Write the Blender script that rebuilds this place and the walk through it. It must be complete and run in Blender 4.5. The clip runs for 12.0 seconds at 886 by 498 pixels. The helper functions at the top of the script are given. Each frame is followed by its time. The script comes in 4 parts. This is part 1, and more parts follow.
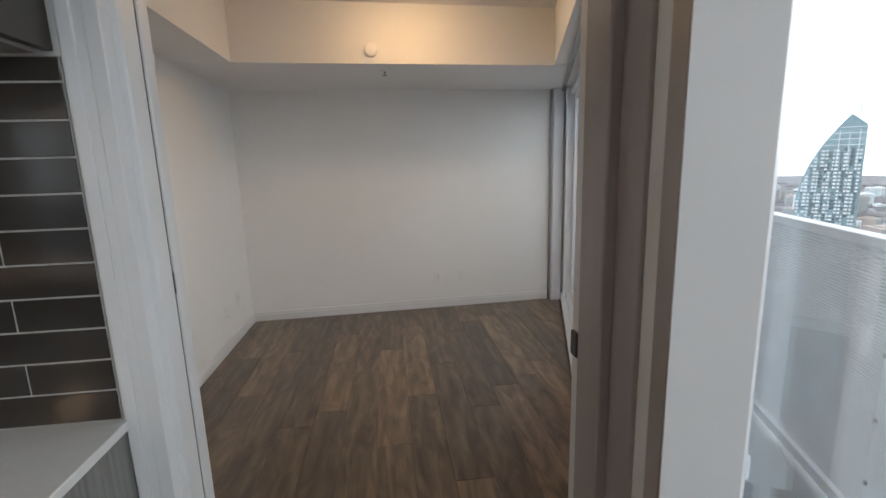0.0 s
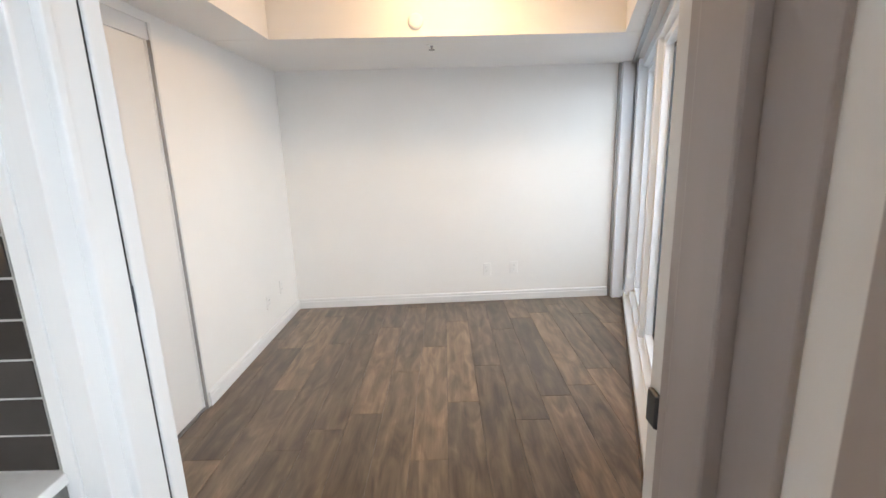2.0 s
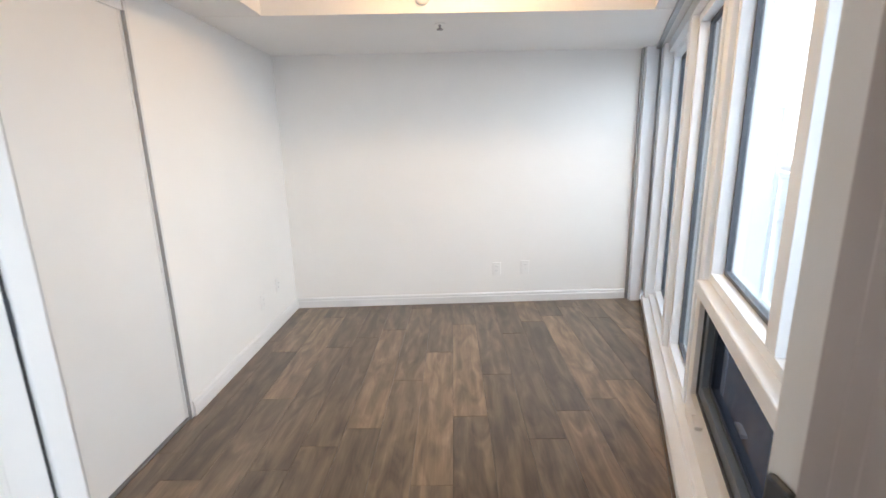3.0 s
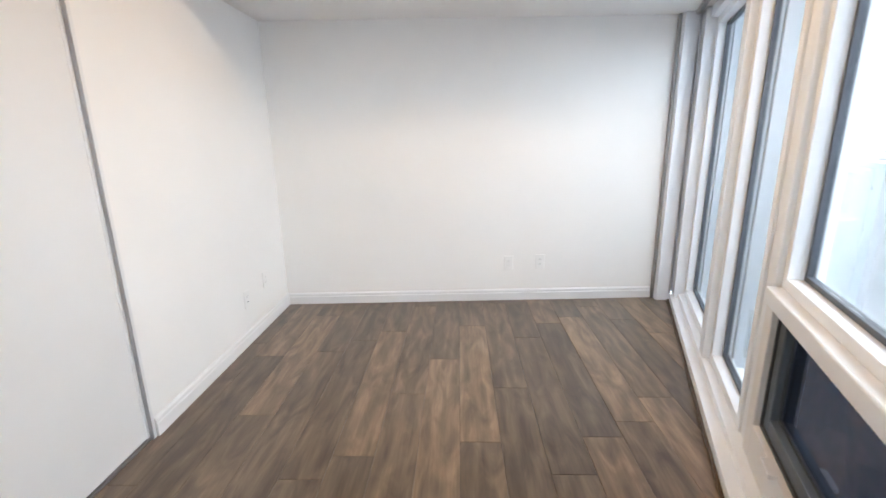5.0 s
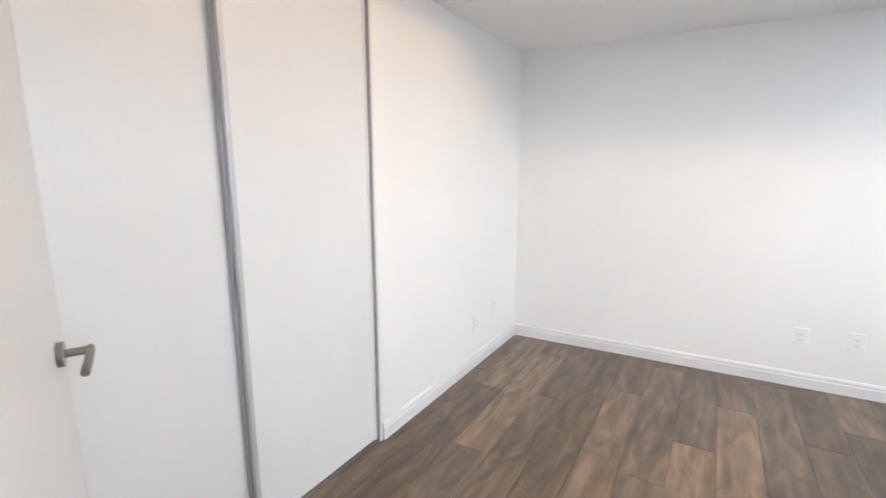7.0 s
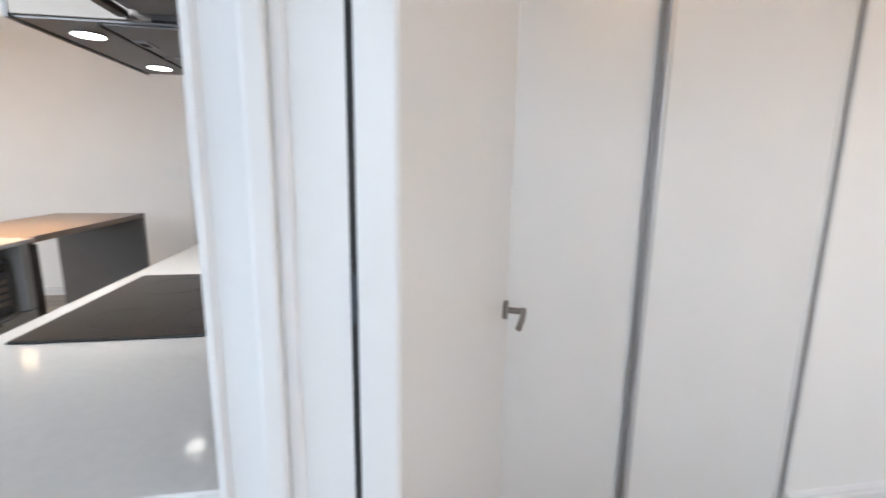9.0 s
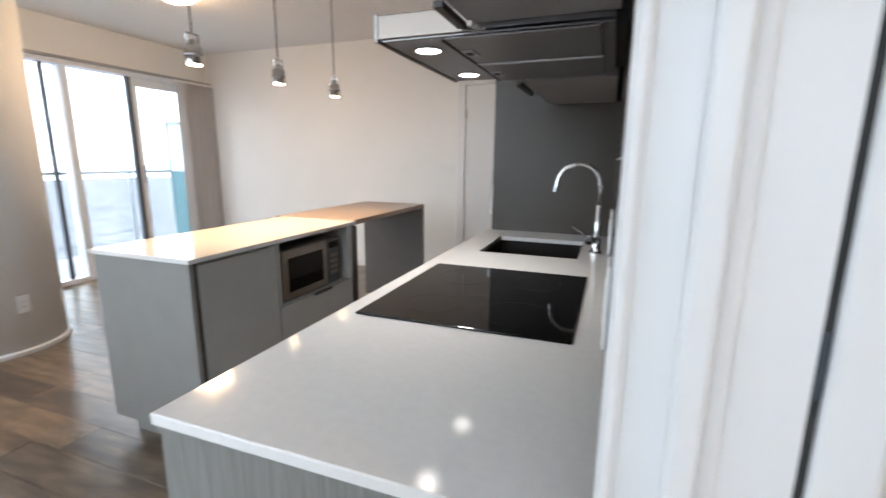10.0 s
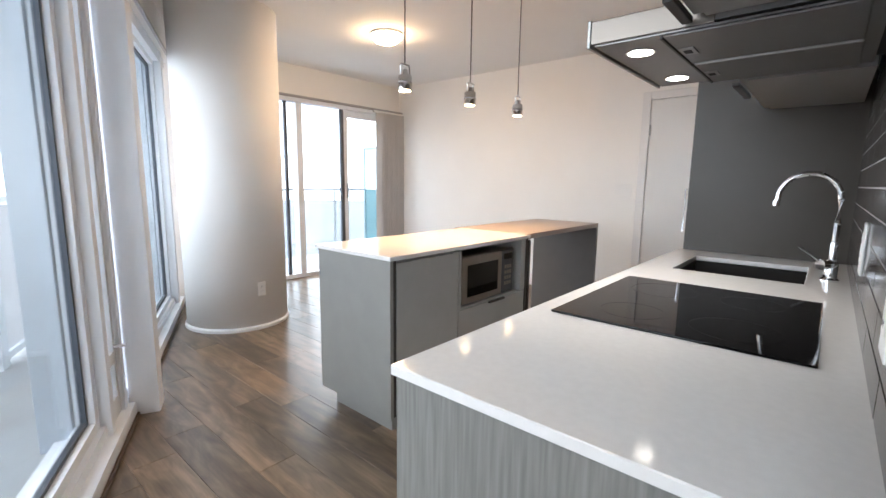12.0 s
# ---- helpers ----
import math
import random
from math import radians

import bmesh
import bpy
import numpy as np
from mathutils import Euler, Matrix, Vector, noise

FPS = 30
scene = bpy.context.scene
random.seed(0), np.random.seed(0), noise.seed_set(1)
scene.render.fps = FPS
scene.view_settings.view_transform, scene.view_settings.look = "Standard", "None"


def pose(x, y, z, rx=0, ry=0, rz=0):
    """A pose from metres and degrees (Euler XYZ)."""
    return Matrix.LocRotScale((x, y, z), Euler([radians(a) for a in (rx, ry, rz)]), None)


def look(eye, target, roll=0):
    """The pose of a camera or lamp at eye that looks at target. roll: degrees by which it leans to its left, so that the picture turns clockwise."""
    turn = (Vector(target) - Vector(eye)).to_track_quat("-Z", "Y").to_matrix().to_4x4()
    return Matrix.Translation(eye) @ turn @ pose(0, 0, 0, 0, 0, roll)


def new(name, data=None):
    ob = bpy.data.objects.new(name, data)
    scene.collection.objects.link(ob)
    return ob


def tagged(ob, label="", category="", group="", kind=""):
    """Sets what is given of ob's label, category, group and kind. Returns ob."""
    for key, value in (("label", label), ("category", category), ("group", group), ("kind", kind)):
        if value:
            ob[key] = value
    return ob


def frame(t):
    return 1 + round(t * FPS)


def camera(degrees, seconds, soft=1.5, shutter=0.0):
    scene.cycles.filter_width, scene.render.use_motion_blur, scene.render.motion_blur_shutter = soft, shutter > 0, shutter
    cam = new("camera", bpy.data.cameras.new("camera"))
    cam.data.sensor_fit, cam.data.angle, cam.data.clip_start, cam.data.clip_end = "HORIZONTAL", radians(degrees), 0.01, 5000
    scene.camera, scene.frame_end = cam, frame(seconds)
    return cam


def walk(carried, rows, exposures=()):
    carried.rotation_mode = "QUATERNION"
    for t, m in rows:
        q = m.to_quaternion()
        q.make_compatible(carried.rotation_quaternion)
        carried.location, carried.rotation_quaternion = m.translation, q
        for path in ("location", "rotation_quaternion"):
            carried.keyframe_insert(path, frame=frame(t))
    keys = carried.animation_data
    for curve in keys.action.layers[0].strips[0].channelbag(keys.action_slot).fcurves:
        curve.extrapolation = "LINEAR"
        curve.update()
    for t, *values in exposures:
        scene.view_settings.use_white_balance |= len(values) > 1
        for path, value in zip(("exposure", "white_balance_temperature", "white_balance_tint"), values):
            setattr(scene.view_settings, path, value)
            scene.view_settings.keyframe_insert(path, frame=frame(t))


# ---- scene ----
cam = camera(89.6, 12.0, soft=1.5, shutter=0.35)
PATH = [
    (0, (1.312, -0.874, 1.398), (1.544, 1.078, 1.029), -1.65),
    (0.5, (1.341, -0.774, 1.405), (1.502, 1.176, 1.003), -1.80),
    (1, (1.369, -0.697, 1.397), (1.419, 1.257, 0.969), -1.92),
    (1.5, (1.386, -0.654, 1.389), (1.380, 1.302, 0.969), -1.81),
    (2, (1.392, -0.609, 1.401), (1.376, 1.343, 0.968), -1.80),
    (2.5, (1.384, -0.502, 1.371), (1.346, 1.452, 0.945), -1.45),
    (3, (1.391, -0.371, 1.356), (1.343, 1.578, 0.910), -1.40),
    (4.8, (1.405, -0.023, 1.310), (1.356, 1.908, 0.797), -1.15),
    (5, (1.377, 0.005, 1.296), (1.303, 1.941, 0.801), -1.03),
    (5.5, (1.315, 0.084, 1.278), (1.102, 2.019, 0.822), -0.60),
    (6, (1.285, 0.150, 1.272), (0.804, 2.050, 0.872), -0.44),
    (6.5, (1.270, 0.183, 1.290), (0.501, 1.992, 0.917), -0.07),
    (8.3, (1.237, 0.201, 1.260), (-0.445, 1.217, 0.887), 0.61),
    (8.5, (1.230, 0.190, 1.271), (-0.547, 1.021, 0.886), 0.95),
    (9, (1.268, 0.159, 1.290), (-0.672, 0.479, 0.926), 0.85),
    (9.5, (1.232, 0.077, 1.316), (-0.724, -0.102, 0.943), 0.6),
    (10, (1.197, -0.004, 1.299), (-0.640, -0.689, 0.904), 0.5),
    (10.5, (1.211, -0.045, 1.258), (-0.474, -1.065, 0.911), 0.05),
    (11, (1.242, -0.051, 1.245), (-0.358, -1.208, 0.926), 0.2),
    (11.5, (1.271, -0.063, 1.240), (-0.269, -1.303, 0.936), 0.5),
    (12, (1.290, -0.070, 1.242), (-0.207, -1.361, 0.942), 0.75),
]
EXPOSURE = [(0.0, -0.65, 6600, 10), (0.5, 0.08, 6760, 10), (1.0, 0.48, 6740, 10), (1.5, 0.56, 6620, 10), (2.5, 0.64, 6420, 10), (3.0, 0.63, 6330, 10),
            (5.0, 0.67, 6220, 10), (6.5, 0.78, 6180, 10), (8.5, 0.6, 6070, 10), (9.5, 0.3, 6150, 10), (10.5, 0.5, 6330, 10), (12.0, 0.58, 6320, 11)]
walk(cam, [(t, look(e, g, r)) for t, e, g, r in PATH], EXPOSURE)

# ---- daylight: bright overcast sky ----
world = bpy.data.worlds.new("overcast_sky")
scene.world = world
world.use_nodes = True
wn, wl = world.node_tree.nodes, world.node_tree.links
sky = wn.new("ShaderNodeTexSky")
sky.sky_type, sky.sun_disc, sky.sun_elevation, sky.sun_rotation = "NISHITA", False, radians(55), radians(296)
veil = wn.new("ShaderNodeMixRGB")
veil.inputs[0].default_value = 0.8
veil.inputs[2].default_value = (42.5, 43.5, 45.5, 1)
wl.new(sky.outputs[0], veil.inputs[1])
wl.new(veil.outputs[0], wn["Background"].inputs[0])
wn["Background"].inputs[1].default_value = 0.108
sun_data = bpy.data.lights.new("sun", "SUN")
sun_data.energy, sun_data.angle, sun_data.color = 0.6, radians(20), (1, 0.96, 0.9)
sun = new("sun", sun_data)
sun.matrix_world = look((-25, 12, 40), (0, 0, 0))


# ---- materials ----
def mat(name, color, rough=0.5, metal=0.0, vary=0.06, scale=6.0, bump=0.0, bump_scale=200.0, coat=0.0, stretch=(1, 1, 1), spec=0.5):
    m = bpy.data.materials.new(name)
    m.use_nodes = True
    n, l = m.node_tree.nodes, m.node_tree.links
    b = n["Principled BSDF"]
    b.inputs["Roughness"].default_value, b.inputs["Metallic"].default_value = rough, metal
    b.inputs["Coat Weight"].default_value = coat
    b.inputs["Specular IOR Level"].default_value = spec
    tc = n.new("ShaderNodeTexCoord")
    mp = n.new("ShaderNodeMapping")
    mp.inputs["Scale"].default_value = stretch
    l.new(tc.outputs["Object"], mp.inputs[0])
    no = n.new("ShaderNodeTexNoise")
    no.inputs["Scale"].default_value, no.inputs["Detail"].default_value = scale, 6
    l.new(mp.outputs[0], no.inputs["Vector"])
    ramp = n.new("ShaderNodeValToRGB")
    ramp.color_ramp.elements[0].position, ramp.color_ramp.elements[1].position = 0.3, 0.7
    ramp.color_ramp.elements[0].color = (*[c * (1 - vary) for c in color], 1)
    ramp.color_ramp.elements[1].color = (*[min(1, c * (1 + vary)) for c in color], 1)
    l.new(no.outputs[0], ramp.inputs[0])
    l.new(ramp.outputs[0], b.inputs["Base Color"])
    rr = n.new("ShaderNodeMapRange")
    rr.inputs["To Min"].default_value, rr.inputs["To Max"].default_value = max(0.01, rough * 0.85), min(1, rough * 1.15)
    l.new(no.outputs[0], rr.inputs[0])
    l.new(rr.outputs[0], b.inputs["Roughness"])
    if bump:
        n2 = n.new("ShaderNodeTexNoise")
        n2.inputs["Scale"].default_value, n2.inputs["Detail"].default_value = bump_scale, 4
        l.new(mp.outputs[0], n2.inputs["Vector"])
        bp = n.new("ShaderNodeBump")
        bp.inputs["Strength"].default_value, bp.inputs["Distance"].default_value = bump, 0.002
        l.new(n2.outputs[0], bp.inputs["Height"])
        l.new(bp.outputs[0], b.inputs["Normal"])
    return m


def glow(name, color, strength):
    m = bpy.data.materials.new(name)
    m.use_nodes = True
    b = m.node_tree.nodes["Principled BSDF"]
    b.inputs["Base Color"].default_value = (0.9, 0.88, 0.82, 1)
    b.inputs["Emission Color"].default_value = (*color, 1)
    b.inputs["Emission Strength"].default_value = strength
    return m


def glass_mat(name, tint, ior=1.45):
    m = bpy.data.materials.new(name)
    m.use_nodes = True
    n, l = m.node_tree.nodes, m.node_tree.links
    for x in list(n):
        if x.type != "OUTPUT_MATERIAL":
            n.remove(x)
    out = n["Material Output"]
    tr, gl, mx, fr, mr = n.new("ShaderNodeBsdfTransparent"), n.new("ShaderNodeBsdfGlossy"), n.new("ShaderNodeMixShader"), n.new("ShaderNodeLayerWeight"), n.new("ShaderNodeMapRange")
    tr.inputs[0].default_value = (*tint, 1)
    gl.inputs["Roughness"].default_value = 0.01
    fr.inputs[0].default_value = 0.25
    mr.inputs["To Min"].default_value, mr.inputs["To Max"].default_value = 0.02, 0.36
    l.new(fr.outputs["Facing"], mr.inputs[0])
    l.new(mr.outputs[0], mx.inputs[0]), l.new(tr.outputs[0], mx.inputs[1]), l.new(gl.outputs[0], mx.inputs[2])
    l.new(mx.outputs[0], out.inputs[0])
    return m


def wood_floor():
    m = bpy.data.materials.new("grey_brown_laminate")
    m.use_nodes = True
    n, l = m.node_tree.nodes, m.node_tree.links
    b = n["Principled BSDF"]
    info, tc, add, sc = n.new("ShaderNodeObjectInfo"), n.new("ShaderNodeTexCoord"), n.new("ShaderNodeVectorMath"), n.new("ShaderNodeMath")
    sc.operation, sc.inputs[1].default_value = "MULTIPLY", 37.0
    l.new(info.outputs["Random"], sc.inputs[0])
    l.new(tc.outputs["Object"], add.inputs[0]), l.new(sc.outputs[0], add.inputs[1])

    def noise_tex(scale, detail, distort, stretch):
        mp, no = n.new("ShaderNodeMapping"), n.new("ShaderNodeTexNoise")
        mp.inputs["Scale"].default_value = stretch
        no.inputs["Scale"].default_value, no.inputs["Detail"].default_value, no.inputs["Distortion"].default_value = scale, detail, distort
        l.new(add.outputs[0], mp.inputs[0]), l.new(mp.outputs[0], no.inputs["Vector"])
        return no.outputs[0]

    cloud = noise_tex(4.0, 8, 1.2, (3.2, 0.8, 1))
    grain = noise_tex(5.0, 7, 0.6, (20, 0.9, 1))
    knots = noise_tex(5.5, 3, 0.6, (1.6, 0.7, 1))
    figure_map, figure, warp = n.new("ShaderNodeMapping"), n.new("ShaderNodeTexWave"), n.new("ShaderNodeValToRGB")
    figure_map.inputs["Scale"].default_value = (1.0, 0.2, 1)
    figure.wave_profile, figure.bands_direction = "SIN", "X"
    figure.inputs["Scale"].default_value, figure.inputs["Distortion"].default_value = 3.2, 16.0
    figure.inputs["Detail"].default_value, figure.inputs["Detail Scale"].default_value = 3.0, 1.1
    warp.color_ramp.elements[0].color, warp.color_ramp.elements[1].color = (0.80, 0.785, 0.77, 1), (1.12, 1.11, 1.10, 1)
    l.new(add.outputs[0], figure_map.inputs[0]), l.new(figure_map.outputs[0], figure.inputs["Vector"]), l.new(figure.outputs["Fac"], warp.inputs[0])
    r1 = n.new("ShaderNodeValToRGB")
    e = r1.color_ramp.elements
    e[0].position, e[0].color = 0.28, (0.082, 0.058, 0.040, 1)
    e[1].position, e[1].color = 0.70, (0.205, 0.150, 0.102, 1)
    mid = e.new(0.48)
    mid.color = (0.135, 0.098, 0.066, 1)
    l.new(cloud, r1.inputs[0])
    hue = n.new("ShaderNodeValToRGB")
    h = hue.color_ramp.elements
    h[0].color, h[1].color = (0.72, 0.71, 0.71, 1), (1.52, 1.46, 1.36, 1)
    x = h.new(0.5)
    x.color = (1.04, 1.03, 1.01, 1)
    l.new(info.outputs["Random"], hue.inputs[0])

    def blend(mode, fac, a, c):
        mx = n.new("ShaderNodeMixRGB")
        mx.blend_type, mx.inputs[0].default_value = mode, fac
        l.new(a, mx.inputs[1]), l.new(c, mx.inputs[2])
        return mx.outputs[0]

    kr = n.new("ShaderNodeValToRGB")
    kr.color_ramp.elements[0].position, kr.color_ramp.elements[0].color = 0.28, (0.80, 0.80, 0.80, 1)
    kr.color_ramp.elements[1].position, kr.color_ramp.elements[1].color = 0.42, (1, 1, 1, 1)
    l.new(knots, kr.inputs[0])
    col = blend("MULTIPLY", 1, r1.outputs[0], hue.outputs[0])
    col = blend("MULTIPLY", 0.8, col, warp.outputs[0])
    col = blend("OVERLAY", 0.34, col, grain)
    col = blend("MULTIPLY", 0.25, col, kr.outputs[0])
    l.new(col, b.inputs["Base Color"])
    b.inputs["Coat Weight"].default_value, b.inputs["Coat Roughness"].default_value = 0.25, 0.2
    rr = n.new("ShaderNodeMapRange")
    rr.inputs["To Min"].default_value, rr.inputs["To Max"].default_value = 0.26, 0.34
    l.new(grain, rr.inputs[0]), l.new(rr.outputs[0], b.inputs["Roughness"])
    bp = n.new("ShaderNodeBump")
    bp.inputs["Strength"].default_value, bp.inputs["Distance"].default_value = 0.07, 0.001
    l.new(grain, bp.inputs["Height"]), l.new(bp.outputs[0], b.inputs["Normal"])
    return m


def tile_mat():
    m = mat("dark_glazed_tile", (0.042, 0.037, 0.034), 0.11, vary=0.15, scale=9, bump=0.12, bump_scale=14, spec=0.32)
    return m


def perforated():
    m = mat("white_perforated_metal", (0.78, 0.8, 0.82), 0.45)
    n, l = m.node_tree.nodes, m.node_tree.links
    b, out = n["Principled BSDF"], n["Material Output"]
    tc, mp, vo, lt, tr, mx = (n.new("ShaderNodeTexCoord"), n.new("ShaderNodeMapping"), n.new("ShaderNodeTexVoronoi"),
                              n.new("ShaderNodeMath"), n.new("ShaderNodeBsdfTransparent"), n.new("ShaderNodeMixShader"))
    mp.inputs["Scale"].default_value = (72, 0, 72)
    vo.inputs["Randomness"].default_value, vo.inputs["Scale"].default_value = 0.0, 1.0
    mp.inputs["Location"].default_value = (0, 0, 0)
    lt.operation, lt.inputs[1].default_value = "LESS_THAN", 0.36
    l.new(tc.outputs["Object"], mp.inputs[0]), l.new(mp.outputs[0], vo.inputs["Vector"])
    l.new(vo.outputs["Distance"], lt.inputs[0])
    l.new(lt.outputs[0], mx.inputs[0]), l.new(b.outputs[0], mx.inputs[1]), l.new(tr.outputs[0], mx.inputs[2])
    l.new(mx.outputs[0], out.inputs[0])
    return m


WALL = mat("white_wall_paint", (0.89, 0.88, 0.86), 0.6, vary=0.015, scale=2.0, bump=0.08, bump_scale=350)
CEIL = mat("white_ceiling_paint", (0.88, 0.87, 0.855), 0.8, vary=0.015, scale=2.0, bump=0.15, bump_scale=300)
TRIM = mat("white_trim_gloss", (0.80, 0.80, 0.80), 0.3, vary=0.015, scale=5, bump=0.03, bump_scale=60)
# darker trim for the right jamb: its shade is put into the colour
SHADEDTRIM = mat("shaded_trim_taupe", (0.40, 0.365, 0.355), 0.36, vary=0.05, scale=4, stretch=(6, 6, 0.4))
DOORW = mat("white_door_lacquer", (0.78, 0.775, 0.765), 0.3, vary=0.012, scale=3)
CLOSET = mat("white_melamine", (0.80, 0.795, 0.785), 0.35, vary=0.015, scale=3)
ALU = mat("white_aluminium", (0.86, 0.90, 0.95), 0.35, vary=0.02, scale=8)
GREYMETAL = mat("satin_grey_metal", (0.42, 0.42, 0.43), 0.35, 0.9, vary=0.05)
GASKET = mat("dark_gasket", (0.085, 0.10, 0.125), 0.55)
CORD = mat("dark_grey_cord", (0.11, 0.10, 0.095), 0.5)
OUTER = mat("blue_grey_aluminium", (0.50, 0.56, 0.62), 0.4, vary=0.04, scale=6)
VENTF = mat("slate_window_frame", (0.11, 0.135, 0.165), 0.4)
BLACKF = mat("black_window_frame", (0.05, 0.06, 0.075), 0.4)
# near-black fill that paints the shade inside slots and recesses
SHADEFILL = mat("shade_fill", (0.03, 0.03, 0.03), 0.8)
FLOOR = wood_floor()
SUB = mat("floor_joint", (0.038, 0.029, 0.022), 0.7)
STRIP = mat("brown_edge_strip", (0.10, 0.07, 0.05), 0.45, vary=0.2, scale=12)
QUARTZ = mat("white_quartz", (0.78, 0.77, 0.755), 0.1, vary=0.025, scale=60, spec=0.4)
GREYLAM = mat("grey_laminate", (0.27, 0.265, 0.25), 0.42, vary=0.04, scale=10)
LIGHTLAM = mat("light_grey_laminate", (0.42, 0.42, 0.405), 0.35, vary=0.03, scale=10)
GRAINLAM = mat("grained_grey_laminate", (0.215, 0.21, 0.197), 0.5, vary=0.2, scale=9, bump=0.25, bump_scale=40, stretch=(15, 15, 0.7))
UNDERLAM = mat("taupe_cabinet_body", (0.27, 0.255, 0.24), 0.45, vary=0.04, scale=8)
LEGLAM = mat("dark_grey_laminate", (0.16, 0.153, 0.146), 0.42, vary=0.04, scale=8)
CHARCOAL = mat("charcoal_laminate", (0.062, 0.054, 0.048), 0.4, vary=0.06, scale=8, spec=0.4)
WARMCHAR = mat("warm_charcoal_laminate", (0.066, 0.056, 0.047), 0.36, vary=0.05, scale=8, spec=0.4)
DARKEDGE = mat("dark_edge_band", (0.045, 0.042, 0.04), 0.45)
TABLEW = mat("taupe_laminate", (0.30, 0.235, 0.19), 0.32, vary=0.12, scale=8, stretch=(0.8, 8, 8))
BLACKGLASS = mat("black_ceramic_glass", (0.004, 0.004, 0.0045), 0.04, vary=0.0, spec=0.2)
RING = mat("etched_ring", (0.0065, 0.0065, 0.0065), 0.25, spec=0.3)
PCHROME = mat("dark_chrome", (0.62, 0.61, 0.60), 0.04, 1.0, vary=0.02)
CHROME = mat("chrome", (0.82, 0.82, 0.83), 0.07, 1.0, vary=0.01)
STEEL = mat("brushed_steel", (0.42, 0.41, 0.40), 0.42, 1.0, vary=0.04, scale=4)
MWSTEEL = mat("dark_steel", (0.27, 0.235, 0.205), 0.34, 0.85, vary=0.06, scale=4)
HOODM = mat("hood_underside_steel", (0.25, 0.24, 0.235), 0.38, 0.7, vary=0.06, scale=8)
SINKM = mat("dark_steel_sink", (0.055, 0.05, 0.047), 0.3, 0.8, vary=0.1)
TILE = tile_mat()
GROUT = mat("light_grout", (0.44, 0.425, 0.41), 0.85, vary=0.1, scale=60)
PLASTIC = mat("white_plastic", (0.87, 0.865, 0.85), 0.3, vary=0.01)
BLIND = mat("grey_vinyl_blind", (0.50, 0.49, 0.49), 0.6, vary=0.03)
GLASS = glass_mat("clear_glass", (0.93, 0.96, 0.97))
TINTGLASS = glass_mat("screened_glass", (0.22, 0.25, 0.30))
FROST = mat("frosted_teal_glass", (0.10, 0.22, 0.25), 0.35, vary=0.05)
FROSTFRAME = mat("blue_grey_frame", (0.30, 0.40, 0.44), 0.4, vary=0.03)


def pale_frost():
    m = mat("pale_frosted_glass", (0.80, 0.89, 0.92), 0.4, vary=0.02)
    n, l = m.node_tree.nodes, m.node_tree.links
    tl, mx = n.new("ShaderNodeBsdfTranslucent"), n.new("ShaderNodeMixShader")
    tl.inputs[0].default_value, mx.inputs[0].default_value = (0.84, 0.92, 0.95, 1), 0.6
    l.new(n["Principled BSDF"].outputs[0], mx.inputs[1]), l.new(tl.outputs[0], mx.inputs[2])
    l.new(mx.outputs[0], n["Material Output"].inputs[0])
    return m


PALEFROST = pale_frost()
PERF = perforated()
CONC = mat("balcony_concrete", (0.42, 0.44, 0.45), 0.8, vary=0.1, scale=3, bump=0.2, bump_scale=80)
WARMGLOW = glow("warm_lamp_diffuser", (1.0, 0.63, 0.31), 44.0)
LIVGLOW = glow("bright_lamp_diffuser", (1.0, 0.66, 0.36), 66.0)
SPOTGLOW = glow("warm_spot_lens", (1.0, 0.72, 0.42), 20.0)
HOODGLOW = glow("hood_light_lens", (1.0, 0.93, 0.82), 14.0)


# ---- helpers ----
def box(bm, x0, x1, y0, y1, z0, z1, bevel=0.0, m=None):
    vs = bmesh.ops.create_cube(bm, size=1)["verts"]
    for v in vs:
        v.co = Vector(((x0 + x1) / 2 + v.co.x * (x1 - x0), (y0 + y1) / 2 + v.co.y * (y1 - y0), (z0 + z1) / 2 + v.co.z * (z1 - z0)))
    if bevel:
        es = list({e for v in vs for e in v.link_edges})
        r = bmesh.ops.bevel(bm, geom=es, offset=bevel, segments=2, affect="EDGES", profile=0.5)
        vs = list({v for f in r["faces"] for v in f.verts} | {v for v in vs if v.is_valid})
    if m is not None:
        bmesh.ops.transform(bm, matrix=m, verts=[v for v in vs if v.is_valid])
    return bm


def cyl(bm, p0, p1, r0, r1=None, seg=24):
    p0, p1 = Vector(p0), Vector(p1)
    r1 = r0 if r1 is None else r1
    q = (p1 - p0).to_track_quat("Z", "Y").to_matrix().to_4x4()
    m = Matrix.Translation((p0 + p1) / 2) @ q
    bmesh.ops.create_cone(bm, cap_ends=True, segments=seg, radius1=r0, radius2=r1, depth=(p1 - p0).length, matrix=m)
    return bm


def tube(bm, pts, r, seg=12):
    rings = []
    n = len(pts)
    for i, p in enumerate(pts):
        d = (Vector(pts[min(i + 1, n - 1)]) - Vector(pts[max(i - 1, 0)])).normalized()
        q = d.to_track_quat("Z", "Y").to_matrix()
        rings.append([bm.verts.new(Vector(p) + q @ Vector((r * math.cos(a), r * math.sin(a), 0))) for a in (2 * math.pi * k / seg for k in range(seg))])
    for a, b in zip(rings, rings[1:]):
        for k in range(seg):
            bm.faces.new((a[k], a[(k + 1) % seg], b[(k + 1) % seg], b[k]))
    bm.faces.new(rings[0][::-1]), bm.faces.new(rings[-1])
    return bm


